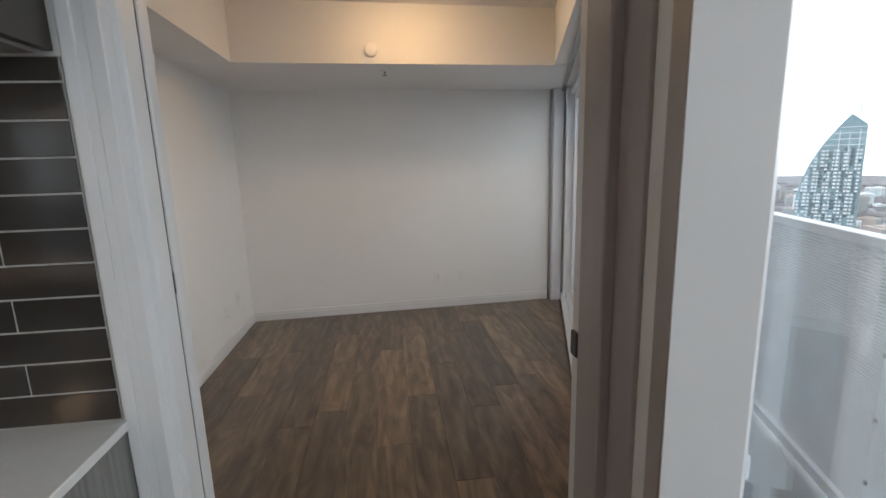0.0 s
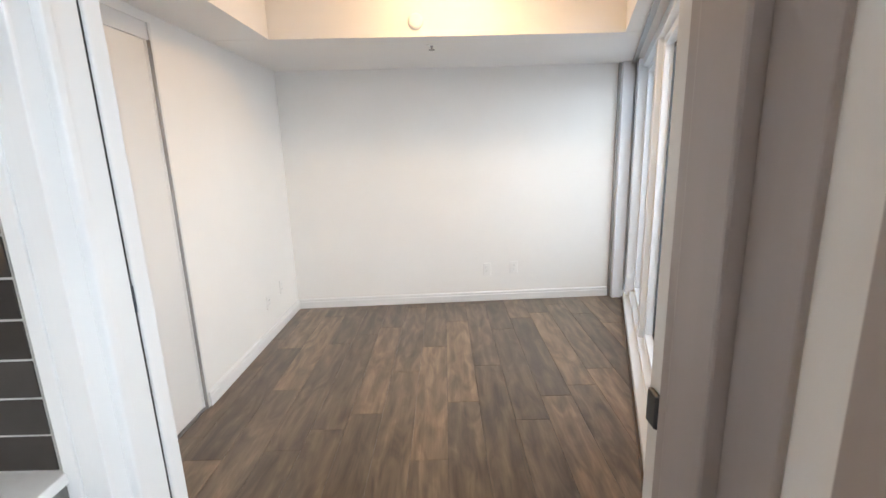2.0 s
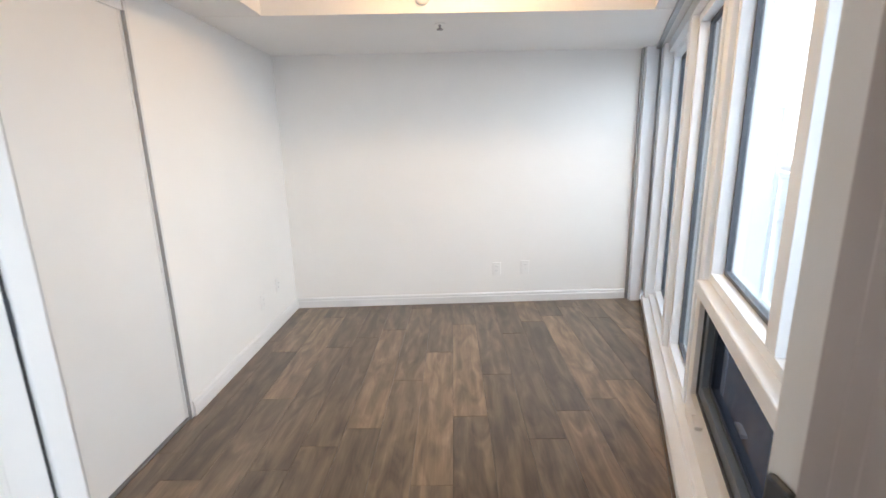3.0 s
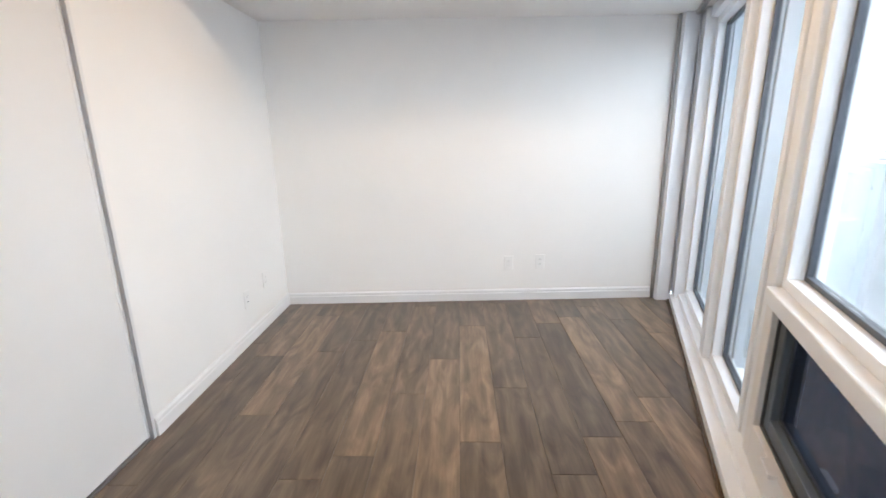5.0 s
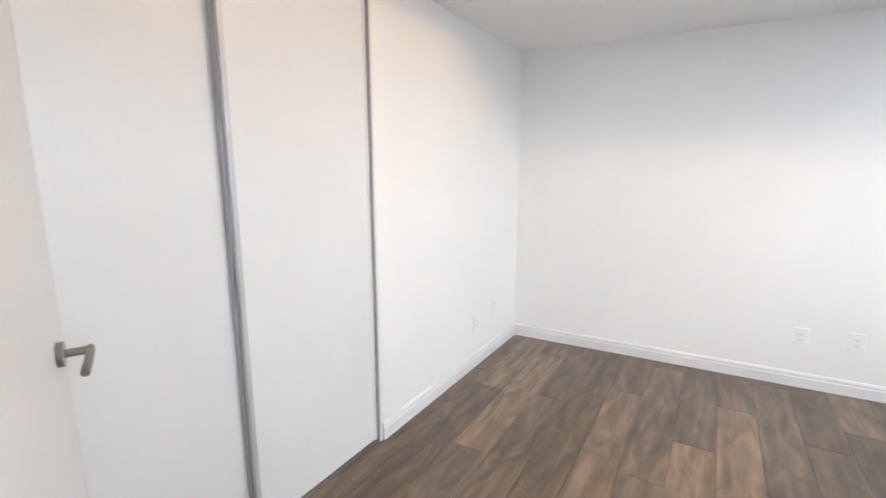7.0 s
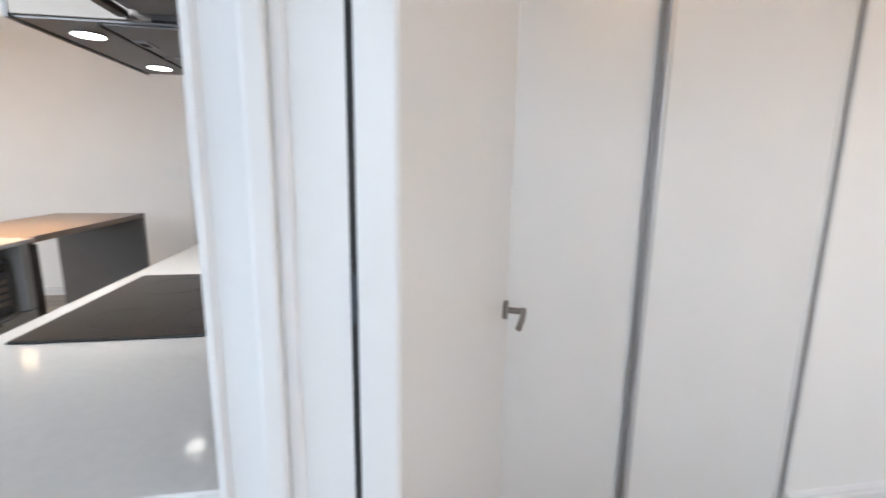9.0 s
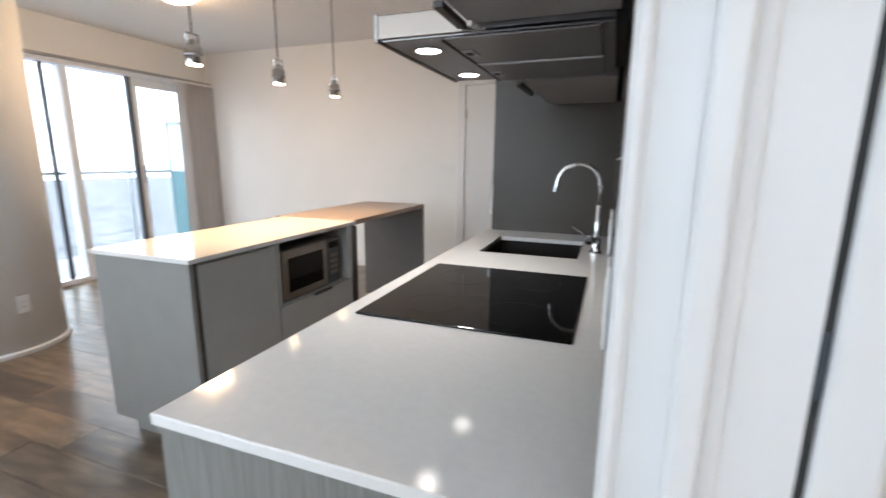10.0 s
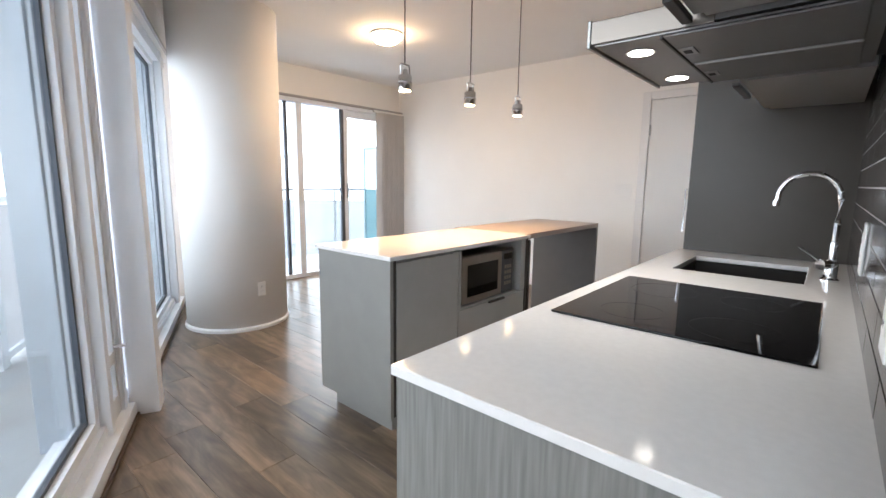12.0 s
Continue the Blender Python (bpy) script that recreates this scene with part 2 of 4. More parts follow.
def prism(bm, pts, z0, z1):
    lo, hi = [bm.verts.new((x, y, z0)) for x, y in pts], [bm.verts.new((x, y, z1)) for x, y in pts]
    n = len(pts)
    bm.faces.new(lo[::-1]), bm.faces.new(hi)
    for i in range(n):
        bm.faces.new((lo[i], lo[(i + 1) % n], hi[(i + 1) % n], hi[i]))
    bmesh.ops.recalc_face_normals(bm, faces=bm.faces)
    return bm


def lathe(bm, prof, seg=32, m=None):
    rings = [[bm.verts.new((r * math.cos(2 * math.pi * k / seg), r * math.sin(2 * math.pi * k / seg), z)) for k in range(seg)] for r, z in prof]
    for a, b in zip(rings, rings[1:]):
        for k in range(seg):
            bm.faces.new((a[k], a[(k + 1) % seg], b[(k + 1) % seg], b[k]))
    bm.faces.new(rings[0][::-1]), bm.faces.new(rings[-1])
    bmesh.ops.recalc_face_normals(bm, faces=bm.faces)
    if m is not None:
        bmesh.ops.transform(bm, matrix=m, verts=bm.verts)
    return bm


def part(name, bm, material, parent=None, label="", smooth=False):
    me = bpy.data.meshes.new(name)
    bm.to_mesh(me)
    bm.free()
    if smooth:
        me.polygons.foreach_set("use_smooth", [True] * len(me.polygons))
        me.set_sharp_from_angle(angle=radians(35))
    me.materials.append(material)
    ob = new(name, me)
    if parent is not None:
        ob.parent = parent
    if label:
        ob["label"] = label
    return ob


def thing(name, label, category, m=None, group="", kind=""):
    ob = new(name)
    if m is not None:
        ob.matrix_world = m
    return tagged(ob, label, category, group, kind)


def B(*a, **k):
    return box(bmesh.new(), *a, **k)


def struct(name, bm, material, label):
    return tagged(part(name, bm, material), label, name.split("_")[0], kind="structure")


def run(p, q):
    """Frame with x along p to q, y to its right-hand side, z up; and the length."""
    d = Vector((q[0] - p[0], q[1] - p[1], 0))
    a = math.atan2(d.y, d.x)
    return Matrix.Translation((p[0], p[1], 0)) @ Matrix.Rotation(a, 4, "Z"), d.length


# ---- plan ----
CEIL_H, SOFFIT, TRAY = 2.6, 2.08, 2.46
K0 = (1.70, -0.43)                                   # kink of the facade at the doorway
BED_D = Vector((0.3295, 0.9441))                        # facade direction beside the bedroom
LIV_D = Vector((0.419, 0.908))                        # facade direction beside the living room
bed_n, liv_n = Vector((BED_D.y, -BED_D.x)), Vector((LIV_D.y, -LIV_D.x))
bedP = Vector((2.24, 1.135))                           # bedroom facade reference on the floor line
livP = Vector((-0.36, -4.96))


def bedp(s, o=0.0):
    v = bedP + BED_D * s + bed_n * o
    return (v.x, v.y)


def livp(s, o=0.0):
    v = livP + LIV_D * s + liv_n * o
    return (v.x, v.y)


BL, BR = (0.0, 3.337), (3.02, 3.470)
FARX, SLY = -3.5, -5.1

# ---- floor, ceilings, walls ----
floor = struct("floor", prism(bmesh.new(), [(FARX - .1, SLY - .1), livp(-0.2, 0.16), livp(5.0, 0.16), bedp(-1.6, 0.16), bedp(2.5, 0.16), (BR[0], BR[1] + .1), (-.1, 3.43), (-.8, 3.3), (-.8, .1), (FARX - .1, .1)], -0.12, -0.004), SUB, "grey-brown wood laminate plank floor through the rooms")
struct("ceiling", prism(bmesh.new(), [(FARX - .1, SLY - .1), livp(-0.2, 0.2), livp(5.05, 0.2), (1.85, .1), (FARX - .1, .1)], CEIL_H, CEIL_H + .12), CEIL, "smooth white painted living room ceiling")
struct("ceiling_soffit_back", prism(bmesh.new(), [(-.1, 2.258), (2.543, 2.391), bedp(1.34, .2), bedp(2.6, .2), (-.1, 3.45)], SOFFIT, TRAY + .1), CEIL, "dropped white bulkhead along the bedroom back wall")
struct("ceiling_soffit_side", prism(bmesh.new(), [(-.1, .1), (.36, .1), (.36, 2.278), (-.1, 2.255)], SOFFIT + .001, TRAY + .1), CEIL, "dropped white bulkhead along the closet wall")
struct("ceiling_soffit_window", prism(bmesh.new(), [(1.80, -.05), bedp(-1.3, .2), bedp(1.34, .2), (2.543, 2.388)], SOFFIT + .001, TRAY + .1), CEIL, "white bulkhead over the bedroom windows")
struct("ceiling_bedroom", prism(bmesh.new(), [(-.1, -.05), bedp(-1.4, .2), bedp(2.6, .2), (-.1, 3.45)], TRAY, TRAY + .14), CEIL, "raised white bedroom ceiling lit by a warm lamp")

m_, L_ = run(BL, BR)
wb = struct("wall_back", B(-.1, L_ + .05, 0, .1, 0, SOFFIT + .3), WALL, "plain white painted bedroom back wall")
wb.matrix_world = m_
struct("wall_left", B(-.1, 0, 1.702, 3.36, 0, SOFFIT + .3), WALL, "plain white painted bedroom side wall")
struct("wall_over_closet", B(-.1, 0, .1, 1.702, 2.035, SOFFIT + .3), WALL, "white wall above the sliding closet")
struct("wall_closet_back", B(-.75, -.65, .1, 1.8, 0, 2.3), WALL, "white wall inside the closet")
struct("wall_closet_side", B(-.65, -.1, 1.702, 1.8, 0, 2.3), WALL, "white side wall of the closet")
struct("wall_kitchen", B(FARX, .768, .018, .10, 0, CEIL_H), WALL, "wall between kitchen and bedroom with dark tiled backsplash")
struct("wall_over_door", B(.769, 1.80, -.10, .10, 2.061, CEIL_H), WALL, "white wall above the bedroom doorway")
struct("wall_far", B(FARX - .1, FARX, SLY - .1, .1, 0, CEIL_H), WALL, "plain white painted living room wall")
struct("wall_stub", prism(bmesh.new(), [(1.66, -.405), livp(4.925, -.028), livp(5.065, .02), (1.775, -.25), (1.845, -.022), (1.735, -.022)], 0, CEIL_H), WALL, "narrow white wall between doorway and windows")
struct("wall_slider_header", B(FARX, -.3, SLY - .12, SLY, 2.24, CEIL_H), WALL, "cream bulkhead above the balcony sliding door")
struct("wall_slider_side", B(-1.3, -.25, SLY - .12, SLY, 0, 2.24), WALL, "white wall beside the balcony door")
struct("wall_living_header", prism(bmesh.new(), [livp(-.1, -.02), livp(5.36, .03), livp(5.36, .2), livp(-.1, .2)], 2.33, CEIL_H), WALL, "cream bulkhead above the living room windows")
struct("wall_bedroom_header", prism(bmesh.new(), [bedp(-1.25, .05), bedp(2.45, .05), bedp(2.45, .22), bedp(-1.25, .22)], SOFFIT - .0, TRAY + .12), WALL, "bulkhead above the bedroom windows")

# column
column = struct("wall_column", lathe(bmesh.new(), [(.41, 0), (.41, CEIL_H)], 96), WALL, "large round white painted concrete column")
column.location = (-.453, -3.98, 0)
column["category"] = "column"
for p in column.data.polygons:
    p.use_smooth = len(p.vertices) == 4
tr = struct("trim_column_base", lathe(bmesh.new(), [(.412, 0), (.425, 0), (.425, .022), (.412, .034)], 96), TRIM, "thin white curved trim round the column foot")
tr.location = (-.453, -3.98, 0)


# ---- baseboards ----
def baseboard(name, p, q):
    m, n = run(p, q)
    bm = bmesh.new()
    prof = [(0, 0), (-.016, 0), (-.016, .058), (-.012, .065), (-.012, .078), (-.006, .087), (0, .089)]
    a = [bm.verts.new((0, y, z)) for y, z in prof]
    b = [bm.verts.new((n, y, z)) for y, z in prof]
    bm.faces.new(a), bm.faces.new(b[::-1])
    for i in range(len(prof)):
        j = (i + 1) % len(prof)
        bm.faces.new((a[i], b[i], b[j], a[j]))
    bmesh.ops.recalc_face_normals(bm, faces=bm.faces)
    ob = struct(name, bm, TRIM, "white moulded baseboard along the wall")
    ob.matrix_world = m
    return ob


baseboard("baseboard_back", BL, (2.905, 3.4649))
baseboard("baseboard_left", (0, 1.706), (0, 3.325))
baseboard("baseboard_far", (FARX, -5.05), (FARX, -1.55))

# ---- doorway: jambs, casings, pocket door ----
bm = bmesh.new()
box(bm, .769, .836, .017, .139, 0, 2.06)
box(bm, .795, .850, .052, .074, 0, 2.06, .004)
box(bm, .795, .841, .074, .088, 0, 2.06, .003)
box(bm, .795, .840, .146, .186, 0, 2.06, .003)
struct("door_jamb_left", bm, TRIM, "white door jamb with a slot for the sliding door")
# solid dark strip, drawn in place of the slot's own shadow
struct("door_slot", B(.80, .8345, .139, .146, 0, 2.06), SHADEFILL, "dark strip as the shade of the slot in the white jamb")
bm = bmesh.new()
box(bm, .769, .838, .008, .017, 0, 2.06, .002)
box(bm, .774, .798, .003, .009, 0, 2.06, .002)
box(bm, .815, .842, .005, .014, 0, 2.06, .002)
struct("trim_casing_left", bm, TRIM, "white moulded door casing beside the kitchen counter")
struct("door_strike", B(.826, .8375, .1405, .1445, 1.135, 1.185), BLACKF, "small black strike plate in the door jamb")
# right jamb steps turned from the windows, shade carried by the darker colour
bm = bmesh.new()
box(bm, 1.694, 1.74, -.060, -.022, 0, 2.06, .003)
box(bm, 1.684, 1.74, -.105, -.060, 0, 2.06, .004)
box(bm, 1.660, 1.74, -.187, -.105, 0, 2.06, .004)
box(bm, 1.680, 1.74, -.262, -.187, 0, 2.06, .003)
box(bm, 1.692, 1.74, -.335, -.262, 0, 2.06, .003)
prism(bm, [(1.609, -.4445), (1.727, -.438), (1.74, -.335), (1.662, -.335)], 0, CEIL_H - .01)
struct("door_jamb_right", bm, SHADEDTRIM, "stepped satin door jamb and casing, shade put into its taupe colour")
struct("trim_stub_end", prism(bmesh.new(), [(1.604, -.455), livp(4.915, -.025), livp(4.98, -.0), (1.6095, -.4448)], 0, CEIL_H - .01), TRIM, "white wall end facing the living room windows")
pocket = thing("pocket_door", "white sliding pocket door pushed open into the wall", "door")
part("leaf", B(1.702, 1.80, -.018, .024, .01, 2.04, bevel=.003), DOORW, pocket)
latch = part("latch", B(1.693, 1.7025, -.018, .014, .982, 1.038, bevel=.004), BLACKF, pocket, "dark edge pull and latch")
struct("door_head", B(.846, 1.72, -.02, .02, 2.04, 2.06), TRIM, "white door head lining")

# angled bedroom-side partition with a second door
am, aL = run((.838, .190), (0.0, .578))
apart_wall = struct("wall_angled", B(0, aL + .1, .012, .06, 2.05, TRAY + .1), WALL, "white wall above the inner door")
apart_wall.matrix_world = am
ens = thing("inner_door", "glossy white flush door with a satin lever handle", "door", am)
part("leaf", B(.004, aL - .012, .004, .044, .008, 2.045, bevel=.002), DOORW, ens)
hx, HZ = aL - .101, .890
NICKEL = mat("dark_satin_nickel", (0.30, 0.28, 0.26), 0.3, 1.0, vary=0.04)
hnd = part("handle", cyl(cyl(bmesh.new(), (hx, .004, HZ), (hx, -.008, HZ), .027), (hx, -.004, HZ), (hx, -.055, HZ), .009), NICKEL, ens, "satin steel lever handle", smooth=True)
bm = bmesh.new()
tube(bm, [(hx + .006, -.052, HZ + .002), (hx - .02, -.054, HZ + .001), (hx - .07, -.054, HZ - .004), (hx - .105, -.05, HZ - .014)], .0085)
part("lever", bm, NICKEL, hnd, smooth=True)

# ---- sliding closet ----
SATIN = mat("pale_satin_aluminium", (0.58, 0.58, 0.585), 0.4, 0.3, vary=0.03)
closet = thing("sliding_closet", "white two-panel sliding closet with grey metal edges, closed", "closet")


def closet_panel(y0, y1, x):
    p = part("door", B(x - .022, x, y0 + .018, y1 - .018, .016, 1.965), CLOSET, closet)
    part("edge", B(x - .026, x + .004, y0, y0 + .018, .012, 1.97, bevel=.004), SATIN, p)
    part("edge", B(x - .026, x + .004, y1 - .018, y1, .012, 1.97, bevel=.004), TRIM, p)


closet_panel(.57, 1.07, -.052)
closet_panel(1.035, 1.682, -.014)
# added grey strip that draws the shadow line where the panels overlap
part("panel_gap_shade", B(-.046, -.026, 1.028, 1.0345, .014, 1.96), GREYMETAL, closet)
part("track", B(-.085, -.004, .53, 1.685, .0005, .010), GREYMETAL, closet)
part("top_rail", B(-.085, -.002, .53, 1.685, 1.955, 2.035, bevel=.003), TRIM, closet)
part("side_post", B(-.085, .006, 1.684, 1.703, 0, 2.035, bevel=.002), TRIM, closet)
part("side_line", B(-.008, .007, 1.679, 1.684, 0, 1.955), GREYMETAL, closet)


# ---- windows ----
def pane(parent, s0, s1, z0, z1, o, material=None, g=.018):
    """A glass pane with dark gasket, in a facade frame whose y points inwards as negative."""
    bm = bmesh.new()
    box(bm, s0, s0 + g, o - .012, o + .012, z0, z1)
    box(bm, s1 - g, s1, o - .012, o + .012, z0, z1)
    box(bm, s0 + g, s1 - g, o - .012, o + .012, z0, z0 + g)
    box(bm, s0 + g, s1 - g, o - .012, o + .012, z1 - g, z1)
    part("gasket", bm, GASKET, parent)
    gl = part("pane", B(s0 + g, s1 - g, o - .003, o + .003, z0 + g, z1 - g), material or GLASS, parent)
    gl.visible_shadow = False
    return gl


def facade_matrix(origin, d):
    m = Matrix.Identity(4)
    m.col[0] = (d.x, d.y, 0, 0)
    m.col[1] = (d.y, -d.x, 0, 0)
    m.col[2] = (0, 0, 1, 0)
    m.col[3] = (origin[0], origin[1], 0, 1)
    return m


def fbox(bm, s0, s1, o0, o1, z0, z1, bevel=.003):
    return box(bm, s0, s1, o0, o1, z0, z1, bevel)


bedM = facade_matrix(bedP, BED_D)
w1 = thing("window_1", "tall white aluminium window wall with three bays", "window", bedM, kind="structure")


def wpart(par, name, s0, s1, o0, o1, z0, z1, material=ALU, label="", bevel=.003):
    return part(name, B(s0, s1, o0, o1, z0, z1, bevel=bevel), material, par, label)


HB = SOFFIT
S0, S1 = -1.22, 2.36
wpart(w1, "edge_strip", S0, S1, -.014, -.001, 0, .018, STRIP, "dark brown floor edge strip", .002)
wpart(w1, "sill", S0, S1, .0, .24, 0, .06)
wpart(w1, "sill_step", S0, S1, .05, .24, .055, .10)
wpart(w1, "head", S0, S1, .05, .24, HB - .07, HB - .001)
wpart(w1, "curtain_track", S0, S1, -.03, .0, HB - .024, HB - .001, GREYMETAL)
for s, w, o in ((2.385, .22, .02), (1.26, .10, .055), (.505, .09, .10), (S0 + .03, .06, .10)):
    wpart(w1, "mullion", s - w / 2, s + w / 2, o, .24 if s > 0 else .135, .06, HB - .002)
for s0, s1 in ((1.31, 2.275), (.55, 1.21)):
    bm = bmesh.new()
    fbox(bm, s0, s0 + .045, .09, .18, .10, HB - .07)
    fbox(bm, s1 - .045, s1, .09, .18, .10, HB - .07)
    fbox(bm, s0 + .045, s1 - .045, .09, .18, .10, .145)
    fbox(bm, s0 + .045, s1 - .045, .09, .18, HB - .115, HB - .07)
    part("sash", bm, ALU, w1)
    for a, b in ((s0 + .02, s0 + .065), (s1 - .065, s1 - .02)):
        wpart(w1, "outer_frame", a, b, .182, .25, .08, HB - .05, OUTER, "blue-grey outer frame")
    pane(w1, s0 + .045, s1 - .045, .145, HB - .115, .15)
# bay with an awning vent under a ledge
wpart(w1, "ledge", S0, .46, .075, .24, .70, .76, bevel=.006)
bm = bmesh.new()
fbox(bm, .42, .46, .12, .21, .76, HB - .07)
fbox(bm, S0, .42, .12, .21, .76, .80)
fbox(bm, S0, .42, .12, .21, HB - .115, HB - .07)
fbox(bm, -.40, -.32, .12, .21, .80, HB - .115)
part("sash", bm, ALU, w1)
pane(w1, -.32, .42, .80, HB - .115, .18)
pane(w1, S0 + .06, -.40, .80, HB - .115, .18)
bm = bmesh.new()
fbox(bm, .385, .455, .085, .20, .10, .70)
fbox(bm, S0, .385, .085, .20, .10, .245)
part("vent_frame", bm, TRIM, w1)
bm = bmesh.new()
fbox(bm, .33, .385, .115, .19, .245, .70)
fbox(bm, S0, .33, .115, .19, .245, .31)
fbox(bm, S0, .33, .115, .19, .655, .70)
part("vent_sash", bm, VENTF, w1, "slate blue awning vent sash")
bm = bmesh.new()
fbox(bm, .377, .387, .106, .1145, .247, .70, 0)
fbox(bm, S0, .377, .106, .1145, .247, .257, 0)
fbox(bm, .322, .332, .140, .149, .31, .655, 0)
fbox(bm, S0, .322, .140, .149, .31, .318, 0)
part("vent_gasket", bm, BLACKF, w1, "black rubber gasket")
gl = part("vent_screen", B(S0, .33, .150, .156, .31, .655), TINTGLASS, w1, "dark screened vent glass")
gl.visible_shadow = False
part("vent_handle", B(.10, .19, .06, .09, .236, .254, bevel=.004), TRIM, w1)
# corner post by the back wall
post = struct("trim_corner_post", prism(bmesh.new(), [(2.927, 3.455), (2.927, 3.385), (3.02, 3.385), (3.07, 3.455)], 0, SOFFIT), ALU, "white corner post between wall and window")
struct("trim_corner_gap", B(2.912, 2.925, 3.43, 3.465, 0, SOFFIT), GREYMETAL, "dark joint beside the corner post")

livM = facade_matrix(livP, LIV_D)
w2 = thing("window_2", "tall white aluminium living room window wall", "window", livM, kind="structure")
HL = 2.33
wpart(w2, "edge_strip", .1, 5.30, -.014, -.001, 0, .018, STRIP, "dark brown floor edge strip", .002)
wpart(w2, "sill", .1, 5.30, .0, .22, 0, .075)
wpart(w2, "sill_step", .1, 5.30, .05, .22, .07, .125)
wpart(w2, "head", .1, 5.30, .03, .22, HL - .09, HL - .001)
wpart(w2, "curtain_track", .1, 5.03, -.04, -.022, HL - .03, HL + .0, GREYMETAL)
for s, w, o in ((2.765, .06, .03), (2.52, .05, .03), (2.15, .08, .02), (.35, .10, .02)):
    wpart(w2, "mullion", s - w / 2, s + w / 2, o, .20, .06, HL - .002)
for s0, s1 in ((2.795, 5.52), (.40, 2.11)):
    bm = bmesh.new()
    fbox(bm, s0, s0 + .05, .075, .15, .12, HL - .085)
    fbox(bm, s1 - .05, s1, .075, .15, .12, HL - .085)
    fbox(bm, s0 + .05, s1 - .05, .075, .15, .12, .17)
    fbox(bm, s0 + .05, s1 - .05, .075, .15, HL - .135, HL - .085)
    part("sash", bm, ALU, w2)
    for a, b in ((s0 + .02, s0 + .07), (s1 - .07, s1 - .02))[:1 if s1 > 5 else 2]:
        wpart(w2, "outer_frame", a, b, .152, .27, .08, HL - .05, OUTER, "blue-grey outer frame")
    pane(w2, s0 + .05, s1 - .05, .17, HL - .135, .115)
bm = bmesh.new()
fbox(bm, 2.545, 2.575, .05, .15, .12, HL - .085)
fbox(bm, 2.705, 2.735, .05, .15, .12, HL - .085)
fbox(bm, 2.575, 2.705, .05, .15, .12, .17)
fbox(bm, 2.575, 2.705, .05, .15, .34, .40)
part("vent_frame", bm, ALU, w2)
pane(w2, 2.575, 2.705, .40, HL - .135, .11, g=.01)
pane(w2, 2.575, 2.705, .17, .34, .11, g=.01)
part("vent_handle", cyl(bmesh.new(), (2.56, .05, .42), (2.56, .0, .42), .009), CHROME, w2)
# white fin standing in front of the window
fin = struct("trim_window_fin", B(2.34, 2.47, -.105, .03, .0, HL - .03, bevel=.003), ALU, "white boxed fin standing at the window wall")
fin.matrix_world = livM

# ---- balcony sliding door ----
sl = thing("sliding_door_1", "white framed glass balcony sliding door", "door", kind="structure")


def sbox(name, x0, x1, y0, y1, z0, z1, material=ALU, par=None):
    return part(name, B(x0, x1, y0, y1, z0, z1, bevel=.003), material, par or sl)


sbox("sill", -3.5, -1.3, SLY - .12, SLY + .0, 0, .05)
sbox("head", -3.5, -1.3, SLY - .12, SLY + .03, 2.17, 2.24)
sbox("curtain_track", -3.5, -1.3, SLY + .03, SLY + .07, 2.215, 2.24, GREYMETAL)
for x0, x1 in ((-1.38, -1.3), (-1.86, -1.78), (-3.5, -3.44)):
    sbox("mullion", x0, x1, SLY - .12, SLY - .01, .05, 2.17)
sbox("interlock", -1.66, -1.625, SLY - .06, SLY - .02, .05, 2.17, GASKET)
sbox("interlock", -2.49, -2.44, SLY - .06, SLY - .02, .05, 2.17, GASKET)
leaf = part("leaf", B(-2.56, -2.49, SLY - .09, SLY - .03, .05, 2.17, bevel=.003), ALU, sl)
box_bm = bmesh.new()
box(box_bm, -3.44, -3.36, SLY - .09, SLY - .03, .05, 2.17, .003)
box(box_bm, -3.36, -2.56, SLY - .09, SLY - .03, .05, .15, .003)
box(box_bm, -3.36, -2.56, SLY - .09, SLY - .03, 2.08, 2.17, .003)
part("leaf", box_bm, ALU, sl)
part("handle", B(-2.535, -2.515, SLY - .03, SLY + .02, 1.0, 1.2, bevel=.006), CHROME, sl)
for x0, x1, z0, z1 in ((-3.36, -2.56, .15, 2.08), (-2.44, -1.86, .05, 2.17), (-1.78, -1.38, .05, 2.17)):
    g = part("pane", B(x0, x1, SLY - .063, SLY - .057, z0, z1), GLASS, sl)
    g.visible_shadow = False

blinds = thing("vertical_blinds", "grey vertical blinds drawn together beside the sliding door", "blinds")
part("head_rail", B(-3.48, -2.95, SLY + .035, SLY + .075, 2.185, 2.214, bevel=.003), PLASTIC, blinds)
for i in range(14):
    x = -3.46 + i * .033
    part("slat", B(-.004, .004, -.045, .045, .03, 2.185, m=Matrix.Translation((x, SLY + .075, 0)) @ Matrix.Rotation(radians(38 + 5 * math.sin(i * 2.1)), 4, "Z")), BLIND, blinds)

# ---- front door on the far wall ----
fd = thing("door_2", "white flush hall door standing closed in a white frame", "door", kind="structure")
part("leaf", B(FARX - .02, FARX + .012, -1.50, -.72, .01, 2.055, bevel=.002), DOORW, fd)
bm = bmesh.new()
box(bm, FARX - .02, FARX + .024, -1.585, -1.507, 0, 2.135, .003)
box(bm, FARX - .02, FARX + .024, -.715, -.65, 0, 2.135, .003)
box(bm, FARX - .02, FARX + .024, -1.507, -.715, 2.06, 2.135, .003)
part("door_frame", bm, TRIM, fd)
part("hinge", B(FARX + .012, FARX + .022, -1.512, -1.496, 1.72, 1.82), GREYMETAL, fd)


